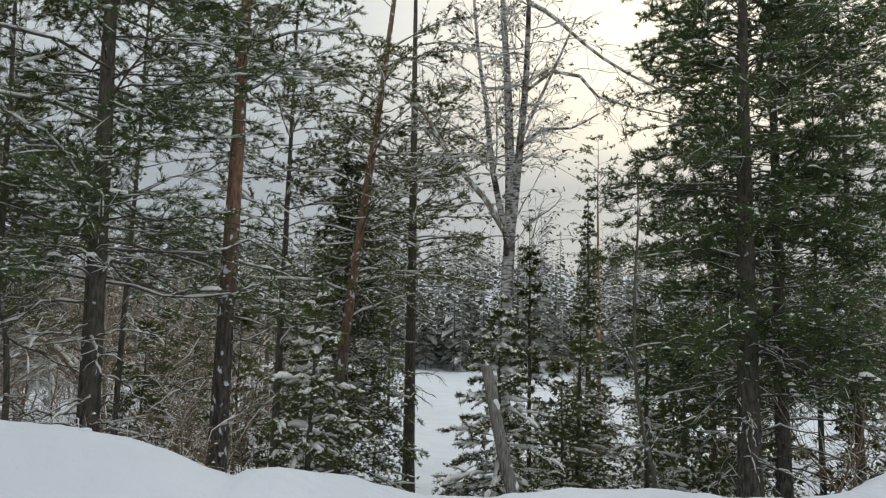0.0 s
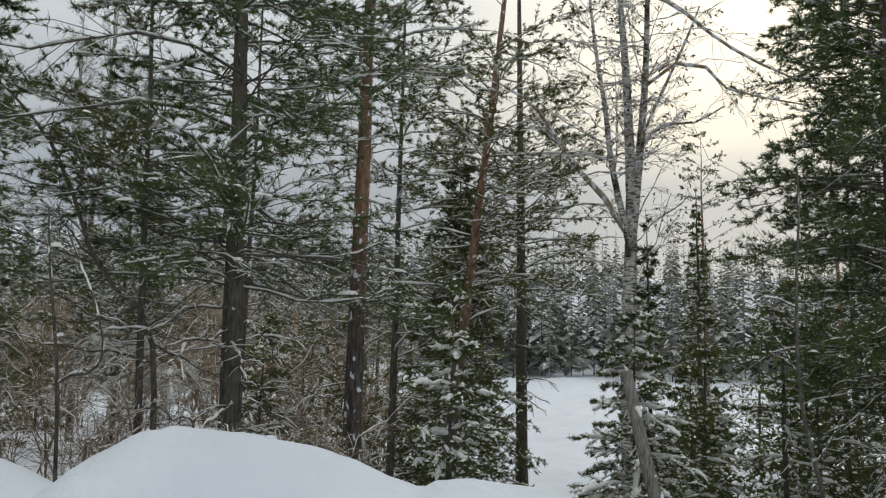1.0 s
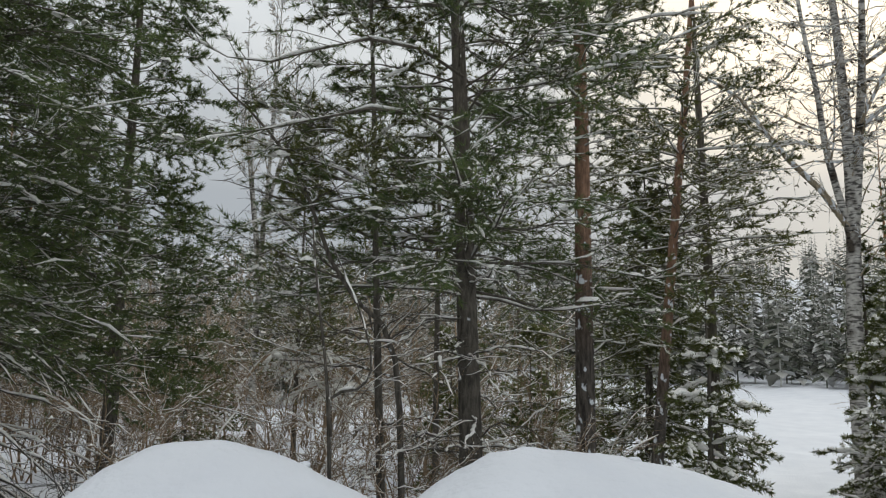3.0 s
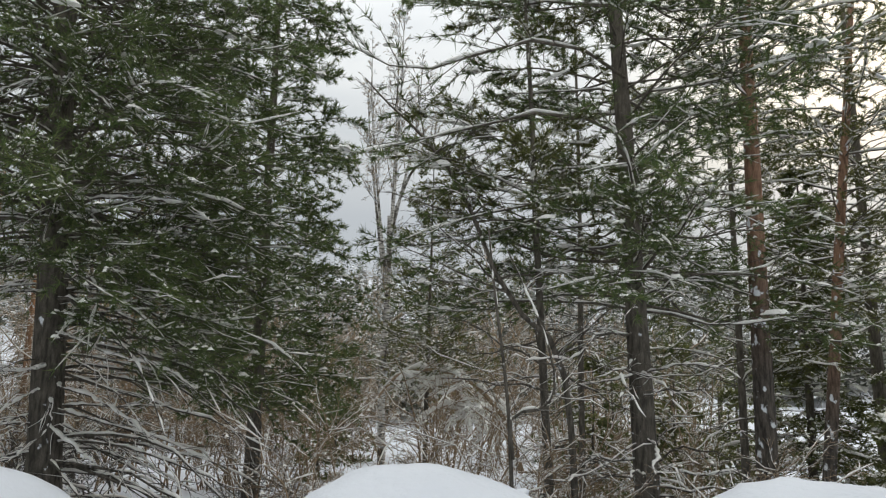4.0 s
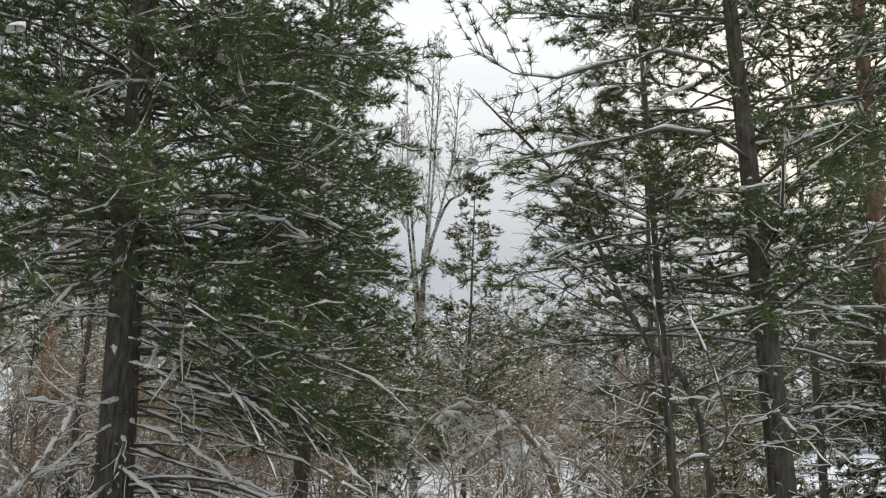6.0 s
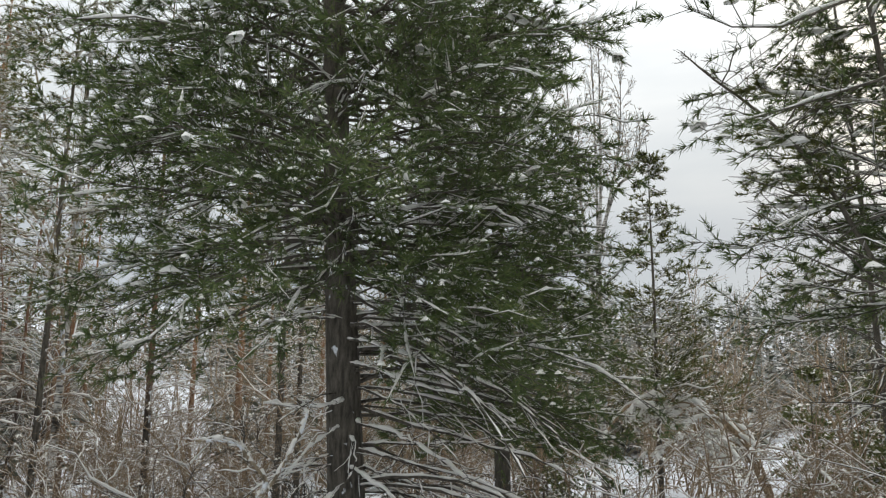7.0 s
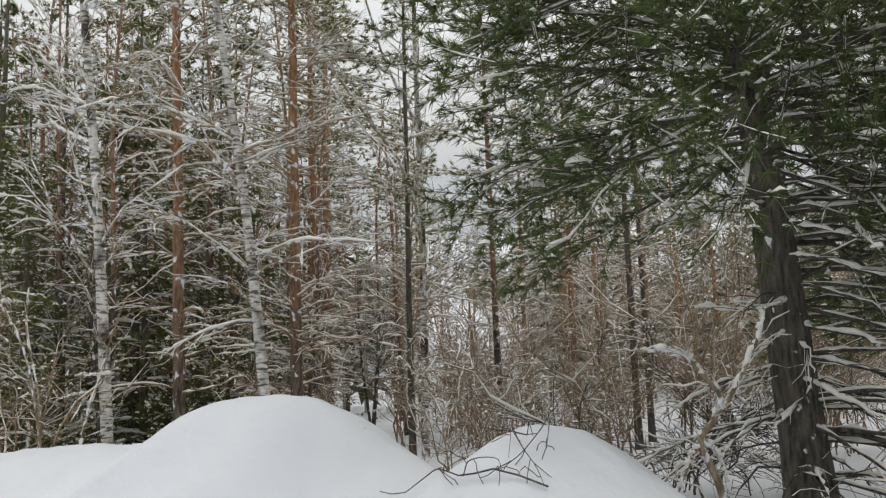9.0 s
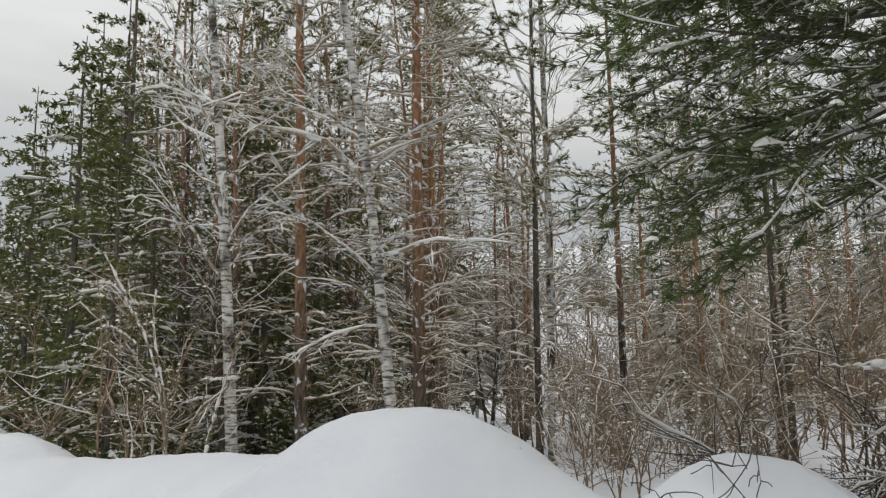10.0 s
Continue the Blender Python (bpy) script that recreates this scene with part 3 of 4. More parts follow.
# the big cedar by the road, bare drooping dead boughs below
conifer(11, "cedar_tree", -10.5, 7.8, 13.5, 0.20, "big dark green cedar with snowy drooping dead lower boughs", lean=(-0.55, -0.45), crown=(0.25, 1.0), limbs=190, skirt=(12, 2.9, 0.15, 0.27, 0.85, 1.0),
        reach=3.1, taper=0.28, el0=0.06, el1=-0.38, twigs=20, tufts=7, count=8, vary=(0.75, 1.08), s0=0.25, snow=0.27, twig=0.42, dead=64, dead_reach=2.6, dead_z=(0.05, 0.30), dead_el=(-0.06, -0.68), dead_facing=0.5, dead_back=-2.3,
        dead_wander=0.08, thick=0.024, dead_snow=0.021, seen_z=7.6,
        extra=[[(-10.65, 7.55, 5.35), (-10.3, 7.1, 5.4), (-9.8, 7.35, 5.3), (-9.45, 7.7, 5.0)]],
        dead_lines=[[(-10.17, 7.55, 2.85), (-9.68, 7.72, 2.67), (-9.11, 7.91, 2.58)], [(-10.18, 7.61, 2.61), (-9.74, 7.81, 2.41), (-9.24, 8.03, 2.3), (-8.94, 8.15, 2.08)],
                    [(-10.25, 7.72, 2.04), (-9.86, 7.79, 1.93), (-9.43, 7.92, 1.65), (-9.07, 8.01, 1.4)], [(-10.51, 7.57, 2.04), (-10.6, 7.26, 1.86), (-10.69, 6.98, 1.56)],
                    [(-10.5, 7.51, 2.26), (-10.63, 7.2, 2.22), (-10.83, 6.83, 2.26)], [(-10.3, 7.76, 1.8), (-9.82, 7.93, 1.67), (-9.3, 8.12, 1.54), (-8.77, 8.35, 1.29)],
                    [(-10.11, 6.98, 4.45), (-9.97, 6.97, 4.2), (-9.95, 7.0, 3.96), (-10.04, 7.0, 3.7), (-10.1, 7.02, 3.45)], [(-10.01, 7.09, 3.96), (-9.86, 7.11, 3.84), (-9.63, 7.15, 3.82)],
                    [(-10.35, 7.6, 1.91), (-10.29, 7.55, 1.64), (-10.4, 7.4, 1.44), (-10.48, 7.25, 1.3)], [(-10.3, 7.6, 1.62), (-9.96, 7.6, 1.44), (-9.7, 7.6, 1.3)],
                    [(-9.95, 6.92, 5.27), (-10.11, 6.61, 5.16), (-10.32, 6.31, 4.92)], [(-9.95, 6.92, 5.3), (-9.53, 6.98, 5.1), (-9.22, 7.0, 4.84), (-8.96, 6.98, 4.62)],
                    [(-9.63, 7.43, 4.09), (-8.86, 7.62, 4.02), (-8.46, 7.62, 3.8)]], **CEDAR)
conifer(16, "cedar_tree", -12.0, 13.9, 13.5, 0.15, "tall full cedar behind the roadside one", crown=(0.14, 1.0), limbs=195,
        reach=2.05, taper=0.25, el0=0.1, el1=-0.3, twigs=15, tufts=7, vary=(0.75, 1.08), snow=0.45, thick=0.022, **FAR_CEDAR)
# the dark cedar beside the red pine
conifer(12, "cedar_tree", -4.34, 10.15, 13.0, 0.15, "tall dark cedar with level snow-dusted boughs", lean=(-0.5, 0.1), crown=(0.23, 1.0), limbs=122, seen_z=8.4,
        reach=2.75, taper=0.3, el0=0.05, el1=-0.16, twigs=16, tufts=6, count=8, snow=0.45, thick=0.022, dead=30, dead_reach=1.8, dead_z=(0.05, 0.26), dead_el=(0.0, -0.45), dead_facing=-1.2,
        extra=[[(-4.5, 10.15, 5.84), (-5.03, 8.98, 5.89), (-5.83, 8.51, 5.64), (-6.42, 8.13, 5.38), (-6.95, 7.67, 5.57)],
               [(-4.5, 10.15, 5.08), (-5.06, 9.15, 5.13), (-5.83, 8.59, 4.86), (-6.39, 8.11, 4.6), (-6.82, 7.67, 4.39)],
               [(-4.5, 10.15, 4.22), (-4.82, 9.56, 4.27), (-5.57, 9.07, 4.06), (-6.22, 8.62, 3.83), (-6.58, 8.29, 3.59)]], **CEDAR)
# twin cedars at the start of the way
conifer(13, "cedar_tree", 5.2, 13.9, 13.0, 0.21, "broad dark cedar with a thick black-brown trunk", crown=(0.19, 1.0), limbs=158, reach=2.6, taper=0.3, el0=0.08, el1=-0.3,
        twigs=17, tufts=8, thick=0.02, dead=16, dead_reach=1.6, dead_z=(0.06, 0.25), snow=0.45, **FAR_CEDAR)
conifer(14, "cedar_tree", 6.15, 14.8, 12.5, 0.15, "slimmer dark cedar grown close beside a thicker one", crown=(0.15, 1.0), limbs=125, reach=2.7, taper=0.3, el0=0.1, el1=-0.2,
        twigs=15, tufts=8, thick=0.02, dead=24, dead_reach=2.2, dead_z=(0.06, 0.25), snow=0.5,
        extra=[[(6.15, 14.4, 6.0), (6.3, 12.6, 6.2), (5.7, 11.5, 6.25), (4.75, 11.5, 6.05)]], **FAR_CEDAR)
# pines
conifer(21, "pine_tree", -3.15, 11.6, 14.5, 0.145, "straight red-barked pine with snow clinging to its trunk", bark=BARK_PINE, lean=(0.12, -0.35), crown=(0.42, 1.0), limbs=37,
        reach=2.0, taper=0.4, el0=0.3, el1=0.0, twigs=11, tufts=7, count=8, seen_z=8.8, dead=22, dead_reach=1.1, dead_z=(0.12, 0.5), dead_el=(0.1, -0.3), **PINE)
conifer(22, "pine_tree", -2.35, 16.3, 15.5, 0.125, "leaning slender red pine with long snowy side boughs", bark=BARK_PINE, lean=(1.6, -0.4), crown=(0.25, 1.0), limbs=71,
        reach=2.5, taper=0.35, el0=0.2, el1=-0.2, twigs=12, tufts=7, dead=14, dead_reach=1.7, dead_z=(0.15, 0.4), dead_el=(0.1, -0.3), **FAR_PINE)
conifer(23, "pine_tree", -0.75, 20.4, 17.0, 0.16, "tall thin dark-stemmed pine at the field's edge", bark=BARK_DARK, lean=(-0.3, -0.4), crown=(0.32, 1.0), limbs=92,
        reach=2.3, taper=0.35, el0=0.2, el1=0.0, twigs=11, tufts=7, dead=20, dead_reach=1.0, dead_z=(0.1, 0.5), **FAR_PINE)
conifer(24, "pine_tree", -5.35, 9.85, 9.6, 0.055, "thin tufted pine grown close beside the dark cedar", bark=BARK_DARK, lean=(-0.4, -0.2), crown=(0.38, 1.0), limbs=60, reach=1.7, el0=0.2, el1=0.0,
        twigs=12, tufts=7, dead=14, dead_reach=0.9, count=8, **PINE)
conifer(25, "pine_tree", -11.3, 20.6, 9.2, 0.07, "young feathery pine above the thicket", bark=BARK_DARK, lean=(0.3, -0.6), crown=(0.28, 1.0), limbs=84, reach=1.9, taper=0.95,
        el0=0.1, el1=0.3, twigs=12, twig=0.5, tufts=7, s0=0.15, **{**FAR_PINE, "needle_w": 0.022, "count": 4})
conifer(26, "pine_tree", -6.2, 15.6, 13.0, 0.065, "snow-flecked pine among bare bushes", bark=BARK_DARK, crown=(0.3, 1.0), limbs=45, reach=2.1, taper=0.4, el0=0.2, el1=-0.1,
        twigs=11, tufts=6, dead=20, dead_reach=1.3, **FAR_PINE)
conifer(27, "pine_tree", -3.5, 17.3, 14.0, 0.09, "tufted pine between the red pines", bark=BARK_DARK, crown=(0.25, 1.0), limbs=63, reach=2.2, taper=0.35, el0=0.2, el1=-0.15,
        twigs=11, tufts=7, dead=12, dead_reach=1.2, **FAR_PINE)
conifer(28, "pine_tree", 8.1, 17.5, 11.0, 0.07, "thin dark pine at the wood's edge", bark=BARK_DARK, crown=(0.25, 1.0), limbs=45, reach=1.7, taper=0.35, el0=0.2, el1=-0.15,
        twigs=10, tufts=7, dead=12, dead_reach=1.2, **FAR_PINE)
conifer(15, "cedar_tree", 8.35, 16.4, 12.0, 0.10, "dark slender cedar at the wood's edge", crown=(0.26, 1.0), limbs=115, reach=2.5, taper=0.3, el0=0.1, el1=-0.25,
        twigs=14, tufts=7, thick=0.02, dead=14, dead_reach=1.6, dead_z=(0.08, 0.26), snow=0.45, **FAR_CEDAR)
# spruces
conifer(31, "spruce_tree", -2.3, 18.4, 8.2, 0.12, "dense dark spruce with snow-streaked boughs", limbs=215, reach=2.2, twigs=14, twig=0.45, tufts=9, **{**FAR_SPRUCE, "snow": 0.5, "lump": 0.1, "twig_snow": 0.25})
conifer(32, "spruce_tree", 0.9, 12.9, 3.5, 0.05, "young spruce bowed under thick white snow", limbs=100, reach=1.35, twigs=13, tufts=8, count=6, **{**SPRUCE, "needle_w": 0.014, "thick": 0.055, "lump": 0.28, "lump_size": 0.034, "twig_snow": 0.7})
conifer(33, "spruce_tree", 4.7, 26.2, 9.3, 0.12, "slim pointed spruce standing above the field wood", limbs=160, reach=1.05, twigs=10, twig=0.5, tufts=7, **{**FAR_SPRUCE, "snow": 0.6, "lump": 0.12})
conifer(37, "spruce_tree", 1.95, 18.1, 6.7, 0.06, "narrow dark spruce close behind the birch", limbs=90, reach=0.75, twigs=10, twig=0.5, tufts=8, **FAR_SPRUCE)
conifer(34, "spruce_tree", 2.9, 17.5, 4.6, 0.06, "small snowy spruce beside the birch", limbs=45, reach=1.3, twigs=10, tufts=7, **FAR_SPRUCE)
conifer(35, "spruce_tree", -1.68, 10.4, 3.1, 0.05, "small spruce loaded with snow before the leaning pine", limbs=70, reach=1.2, twigs=12, tufts=8, count=6, **{**SPRUCE, "needle_w": 0.013, "thick": 0.05, "lump": 0.26, "lump_size": 0.03, "twig_snow": 0.65})
conifer(36, "spruce_tree", 3.9, 15.6, 4.2, 0.06, "small dark spruce under the cedar", limbs=45, reach=1.3, twigs=10, tufts=7, **FAR_SPRUCE)

# the forked birch at the field's edge
zf = float(land(1.25, 16.2)) - 0.2
bare_tree(41, "birch_tree", [([(1.25, 16.2, zf), (1.2, 16.0, 2.5), (1.26, 15.75, 4.9), (1.2, 15.5, 6.5), (1.11, 15.3, 8.0), (0.99, 15.1, 9.3), (0.9, 15.0, 11.5)], 0.155, 0.03),
                             ([(1.25, 15.8, 4.4), (0.88, 15.57, 6.0), (0.74, 15.4, 7.1), (0.55, 15.24, 8.2), (0.35, 15.1, 10.0)], 0.07, 0.025),
                             ([(1.27, 15.8, 4.6), (1.39, 15.53, 6.2), (1.49, 15.32, 7.7), (1.51, 15.07, 9.3), (1.55, 15.0, 11.5)], 0.095, 0.03)],
          "forked frosted birch with thin bare limbs", BARK_BIRCH, shoots=32, reach=2.2, shoot_z=(0.2, 0.98), leaves=0.3, twig_n=7, fine_r=0.0045,
          extra=[([(1.2, 15.75, 4.7), (0.65, 15.63, 5.53), (0.07, 15.54, 6.13), (-0.4, 15.43, 6.9), (-0.75, 15.4, 7.27), (-1.3, 15.3, 7.6)], 0.07),
                 ([(1.4, 15.5, 6.4), (1.85, 15.45, 6.8), (2.41, 15.44, 6.83), (2.98, 15.4, 7.15)], 0.045), ([(1.4, 15.4, 6.5), (1.77, 14.9, 7.34), (2.18, 14.75, 8.27), (2.38, 14.65, 8.8)], 0.045),
                 ([(1.5, 15.1, 9.3), (1.88, 14.2, 8.6), (2.42, 14.24, 8.13), (3.07, 14.31, 7.68), (3.92, 14.37, 7.28)], 0.05),
                 ([(1.47, 15.3, 7.5), (2.0, 14.4, 7.65), (2.55, 14.35, 7.4), (2.62, 14.38, 7.19), (3.19, 14.41, 7.0), (4.14, 14.44, 6.82)], 0.045)])


def upright(x, y, height, lx, ly, wob=0.0):
    z = float(land(x, y)) - 0.2
    return [(x, y, z), (x + lx * 0.3 + wob, y + ly * 0.3, z + height * 0.33), (x + lx * 0.66 - wob, y + ly * 0.66, z + height * 0.66), (x + lx, y + ly, z + height)]


# slender bare birches over the thicket
zn = float(land(-13.0, 21.6))
fan = [(-0.95, 0.2, 11.2), (-0.5, -0.5, 12.6), (-0.05, 0.4, 13.8), (0.45, -0.3, 13.2), (0.9, 0.1, 12.0), (1.3, 0.3, 10.2)]
bare_tree(42, "birch_tree", [([(-13.0, 21.6, zn - 0.2), (-13.05, 21.6, 2.5), (-12.95, 21.6, 5.0), (-12.95, 21.6, 7.2)], 0.115, 0.07)]
          + [([(-12.97, 21.6, 4.6 + 0.45 * k), (-12.95 + dx * 0.45, 21.6 + dy * 0.5, 7.0 + 0.3 * k), (-12.95 + dx * 0.85, 21.6 + dy, 0.45 * 7.4 + 0.55 * top), (-12.95 + dx, 21.6 + dy, top)], 0.055, 0.008)
             for k, (dx, dy, top) in enumerate(fan)],
          "slender bare birch with a fan of upswept limbs", BARK_BIRCH, shoots=18, reach=1.7, el=1.1, rise=0.15, droop=0.0, snow=0.25, fine_r=0.0075, bold=1.6, shoot_z=(0.35, 0.98), twig_n=6,
          extra=[([(-12.97, 21.6, 4.0), (-12.3, 21.85, 4.55), (-11.2, 22.2, 5.2)], 0.06), ([(-12.97, 21.6, 3.9), (-13.4, 21.45, 4.7), (-14.0, 21.2, 5.6)], 0.05), ([(-12.97, 21.6, 2.6), (-12.4, 21.8, 3.5), (-11.7, 22.1, 4.1)], 0.045)])
# the thin bare tree that leans out before the dark cedar
bare_tree(43, "leaning_tree", [([(-5.02, 9.5, float(land(-5.0, 9.5)) - 0.2), (-5.05, 9.45, 1.6), (-5.2, 9.4, 2.55), (-5.65, 9.05, 3.1), (-6.15, 8.95, 4.3), (-6.6, 8.85, 4.94), (-6.95, 8.7, 5.3), (-7.2, 8.6, 5.6)], 0.04, 0.006)],
          "thin bare tree leaning out before the dark cedar", BARK_DARK, "bare tree", shoots=34, reach=1.5, el=0.35, rise=0.2, droop=0.3, snow=0.35, thick=0.009, twig_n=7, fine=3)

# the wood at the end of the way
WOOD = dict(dead_snow=0.022, dead_cover=0.85, dead_wander=0.1, bough_bark=BARK_TWIG, dead_el=(0.32, -0.1), crown=(0.45, 1.0), taper=0.4, twigs=10, tufts=7, count=5, el0=0.3, el1=0.0)
conifer(51, "pine_tree", -18.4, 7.3, 14.0, 0.105, "orange-barked pine with many snowy bare boughs", bark=BARK_ORANGE, lean=(1.2, -0.7), limbs=42, reach=1.9,
        dead=80, dead_reach=1.6, dead_z=(0.1, 0.6), **WOOD, **PINE)
conifer(52, "pine_tree", -19.0, 5.7, 14.0, 0.10, "orange-barked pine among snowy birches", bark=BARK_ORANGE, lean=(0.9, -0.6), limbs=42, reach=1.9,
        dead=74, dead_reach=1.6, dead_z=(0.1, 0.6), **WOOD, **PINE)
conifer(53, "pine_tree", -22.2, 9.8, 14.0, 0.10, "orange-barked pine deeper in the wood", bark=BARK_ORANGE, lean=(0.5, -0.5), limbs=45, reach=2.0,
        dead=66, dead_reach=1.6, dead_z=(0.1, 0.5), **WOOD, **PINE)
conifer(54, "pine_tree", -20.8, 13.6, 13.0, 0.09, "thin red pine with level snowy side boughs", bark=BARK_PINE, lean=(0.9, -0.9), limbs=30, reach=1.5,
        dead=64, dead_reach=1.3, dead_z=(0.1, 0.5), **WOOD, **PINE)
conifer(55, "pine_tree", -17.9, 9.1, 11.5, 0.06, "thin dark-stemmed young pine", bark=BARK_DARK, lean=(0.8, -0.5), limbs=37, reach=1.3,
        dead=34, dead_reach=1.1, dead_z=(0.08, 0.4), **{**WOOD, "crown": (0.3, 1)}, **PINE)
conifer(56, "pine_tree", -17.6, 14.4, 11.5, 0.08, "dark-stemmed pine behind the cedar", bark=BARK_DARK, limbs=37, reach=1.6,
        dead=30, dead_reach=1.2, dead_z=(0.08, 0.4), **{**WOOD, "crown": (0.3, 1)}, **PINE)
conifer(57, "pine_tree", -19.0, 16.6, 12.0, 0.08, "dark-stemmed pine standing over the thicket", bark=BARK_DARK, limbs=37, reach=1.6,
        dead=30, dead_reach=1.2, dead_z=(0.08, 0.4), **{**WOOD, "crown": (0.3, 1)}, **PINE)
bare_tree(61, "birch_tree", [(upright(-16.75, 6.1, 11.0, 0.55, -1.6, 0.06), 0.08, 0.02)], "leaning white birch with drooping snowy limbs", BARK_BIRCH, shoots=50, reach=2.1, el=0.5, droop=0.5, thick=0.026, bold=1.25,
          extra=[([(-16.6, 5.75, 3.9), (-16.87, 5.34, 4.69), (-17.2, 4.86, 4.93), (-17.72, 4.15, 5.14), (-18.31, 3.32, 5.47)], 0.04),
                 ([(-16.62, 5.85, 3.1), (-16.7, 5.85, 3.4), (-16.85, 5.65, 3.46), (-17.1, 5.35, 3.45)], 0.03)])
bare_tree(62, "birch_tree", [(upright(-17.5, 4.3, 11.0, 0.8, -1.0, 0.05), 0.08, 0.02)], "straight grey-white birch with snowy limbs", BARK_BIRCH, shoots=50, reach=1.9, el=0.5, droop=0.4, thick=0.026, bold=1.25)
bare_tree(63, "birch_tree", [(upright(-18.5, 9.8, 12.0, 1.1, -0.7, 0.05), 0.075, 0.02)], "white birch between dark thin pines", BARK_BIRCH, shoots=44, reach=1.8, el=0.6, droop=0.3, thick=0.024, bold=1.2,
          extra=[([(-18.0, 9.55, 2.9), (-17.33, 8.88, 4.52), (-17.47, 8.51, 5.34), (-17.76, 7.96, 6.18), (-18.05, 7.37, 7.3), (-18.2, 7.0, 8.2)], 0.045),
                 ([(-17.85, 9.45, 5.4), (-17.95, 9.35, 6.1), (-18.08, 9.08, 6.67), (-18.19, 8.72, 7.66), (-18.3, 8.4, 9.2)], 0.05)])

# ---- mid-distance trees: a few models, planted again and again ----
MID = dict(split=False, needle_len=0.12, needle_w=0.05, tufts=3, count=2)


def model_spruce(seed, x, y, h, r, label):
    return conifer(seed, "spruce_tree", x, y, h, 0.012 * h, label, limbs=int(50 + 4.5 * h), reach=r, twigs=9, **{**SPRUCE, **MID, "needle_len": 0.14, "needle_w": 0.062, "taper": 0.55, "snow": 0.5, "lump": 0.09, "lump_size": 0.065})


def model_pine(seed, x, y, h, label):
    return conifer(seed, "pine_tree", x, y, h, 0.009 * h, label, BARK_ORANGE, limbs=46, reach=1.9, twigs=8, crown=(0.42, 1.0), taper=0.45, el0=0.25, el1=-0.05, bough_bark=BARK_TWIG, dead=40, dead_reach=1.6, dead_z=(0.08, 0.5), dead_el=(0.3, -0.1),
                   **{**PINE, **MID, "lump": 0.1, "lump_size": 0.05})


def plant(models, spots):
    for k, (x, y, turn, size) in enumerate(spots):
        copy_thing(models[k % len(models)], pose(x, y, float(land(x, y)), 0, 0, turn) @ Matrix.Scale(size, 4))


def scatter(seed, n, x0, x1, y0, y1, sizes, avoid, gap=1.2):
    rng, got = np.random.default_rng(seed), []
    for _ in range(n * 30):
        x, y = rng.uniform(x0, x1), rng.uniform(y0, y1)
        if len(got) < n and not avoid(x, y) and all((x - a) ** 2 + (y - b) ** 2 > gap * gap for a, b, *_ in got):
            got.append((float(x), float(y), float(rng.uniform(0, 360)), float(rng.uniform(*sizes))))
    return got


def open_view(x, y):
    """The field, and the gap over the thicket through which the sky shows."""
    az = math.degrees(math.atan2(-(x + 5), y - 1))
    glade = math.degrees(math.atan2(-(x + 7.4), y - 1.4))
    return 6 < az < 29 or 46 < glade < 53.5 or (-2.5 < x < 0.5 + 0.12 * y and y > 18)


shade = [model_spruce(81, -34, 5.3, 12.5, 2.3, "dark spruce standing in the wood's shade"), model_spruce(82, -22.6, 6.3, 7.0, 1.6, "dense dark young spruce in the wood"),
         model_spruce(83, -25, 3.2, 8.5, 1.9, "dark spruce behind the birches")]
orange = [model_pine(84, -25.5, 11.5, 12.5, "orange-stemmed pine far in the wood"), model_pine(85, -28.0, 7.0, 12.0, "slim snow-dusted pine far in the wood")]
plant(shade, [(-41, 3.2, 40, 1.0), (-20.6, 3.3, 80, 0.8), (-37, 1.5, 10, 0.75), (-30, 4.2, 200, 0.9), (-21.3, 7.9, 70, 0.75), (-44, 8, 20, 1.0), (-33, 9, 150, 1.0)])
dense = [conifer(88, "spruce_tree", -24.05, 5.1, 10.5, 0.11, "dense dark green spruce lightly dusted with snow", limbs=105, reach=1.9, twigs=10,
                 **{**SPRUCE, **MID, "needle_len": 0.12, "needle_w": 0.026, "tufts": 5, "count": 3, "taper": 0.5, "snow": 0.5, "lump": 0.16, "lump_size": 0.045})]
plant(dense, [(-23.2, 6.3, 70, 0.95), (-23.1, 8.0, 190, 0.8), (-21.4, 8.2, 30, 0.36), (-27.2, 4.4, 250, 1.05), (-25.8, 8.6, 120, 1.0), (-27.5, 12.5, 20, 0.9), (-22.4, 4.2, 320, 0.7), (-30.5, 9.5, 80, 1.1)])
plant(orange, scatter(5, 28, -40, -21, 8, 30, (0.8, 1.15), open_view, 2.0))
plant(shade[:1] + shade[2:], scatter(12, 15, -46, -24, -3, 5.5, (0.8, 1.05), open_view, 2.4))
plant(orange, scatter(15, 8, -40, -23, 5, 9, (0.85, 1.1), open_view, 2.0))
alder = bare_tree(87, "alder_tree", [(upright(-23.4, 5.0, 9.5, 0.5, -0.3, 0.1), 0.06, 0.015), (upright(-23.3, 5.05, 8.0, -0.7, 0.2, -0.1), 0.04, 0.012)], "bare brown alder with fine snowy twigs", BARK_PINE, "alder tree",
                  shoots=26, reach=1.9, el=0.8, rise=0.1, droop=0.1, snow=0.55, thick=0.02, split=False, fine=3, fine_r=0.006, twig_n=6)
plant([alder], scatter(14, 12, -36, -20, 4.5, 14, (0.8, 1.25), open_view, 2.0) + [(-21.5, 5.2, 50, 1.0), (-20.6, 8.6, 260, 1.0)])
plant(shade + orange, scatter(6, 10, 6, 20, 17, 32, (0.6, 1.1), open_view, 2.0))
plant(shade, scatter(7, 10, -9, -2.8, 22, 50, (0.5, 1.0), open_view, 1.8))
small = model_spruce(86, 3.3, 19.5, 4.0, 1.2, "small spruce white with snow")
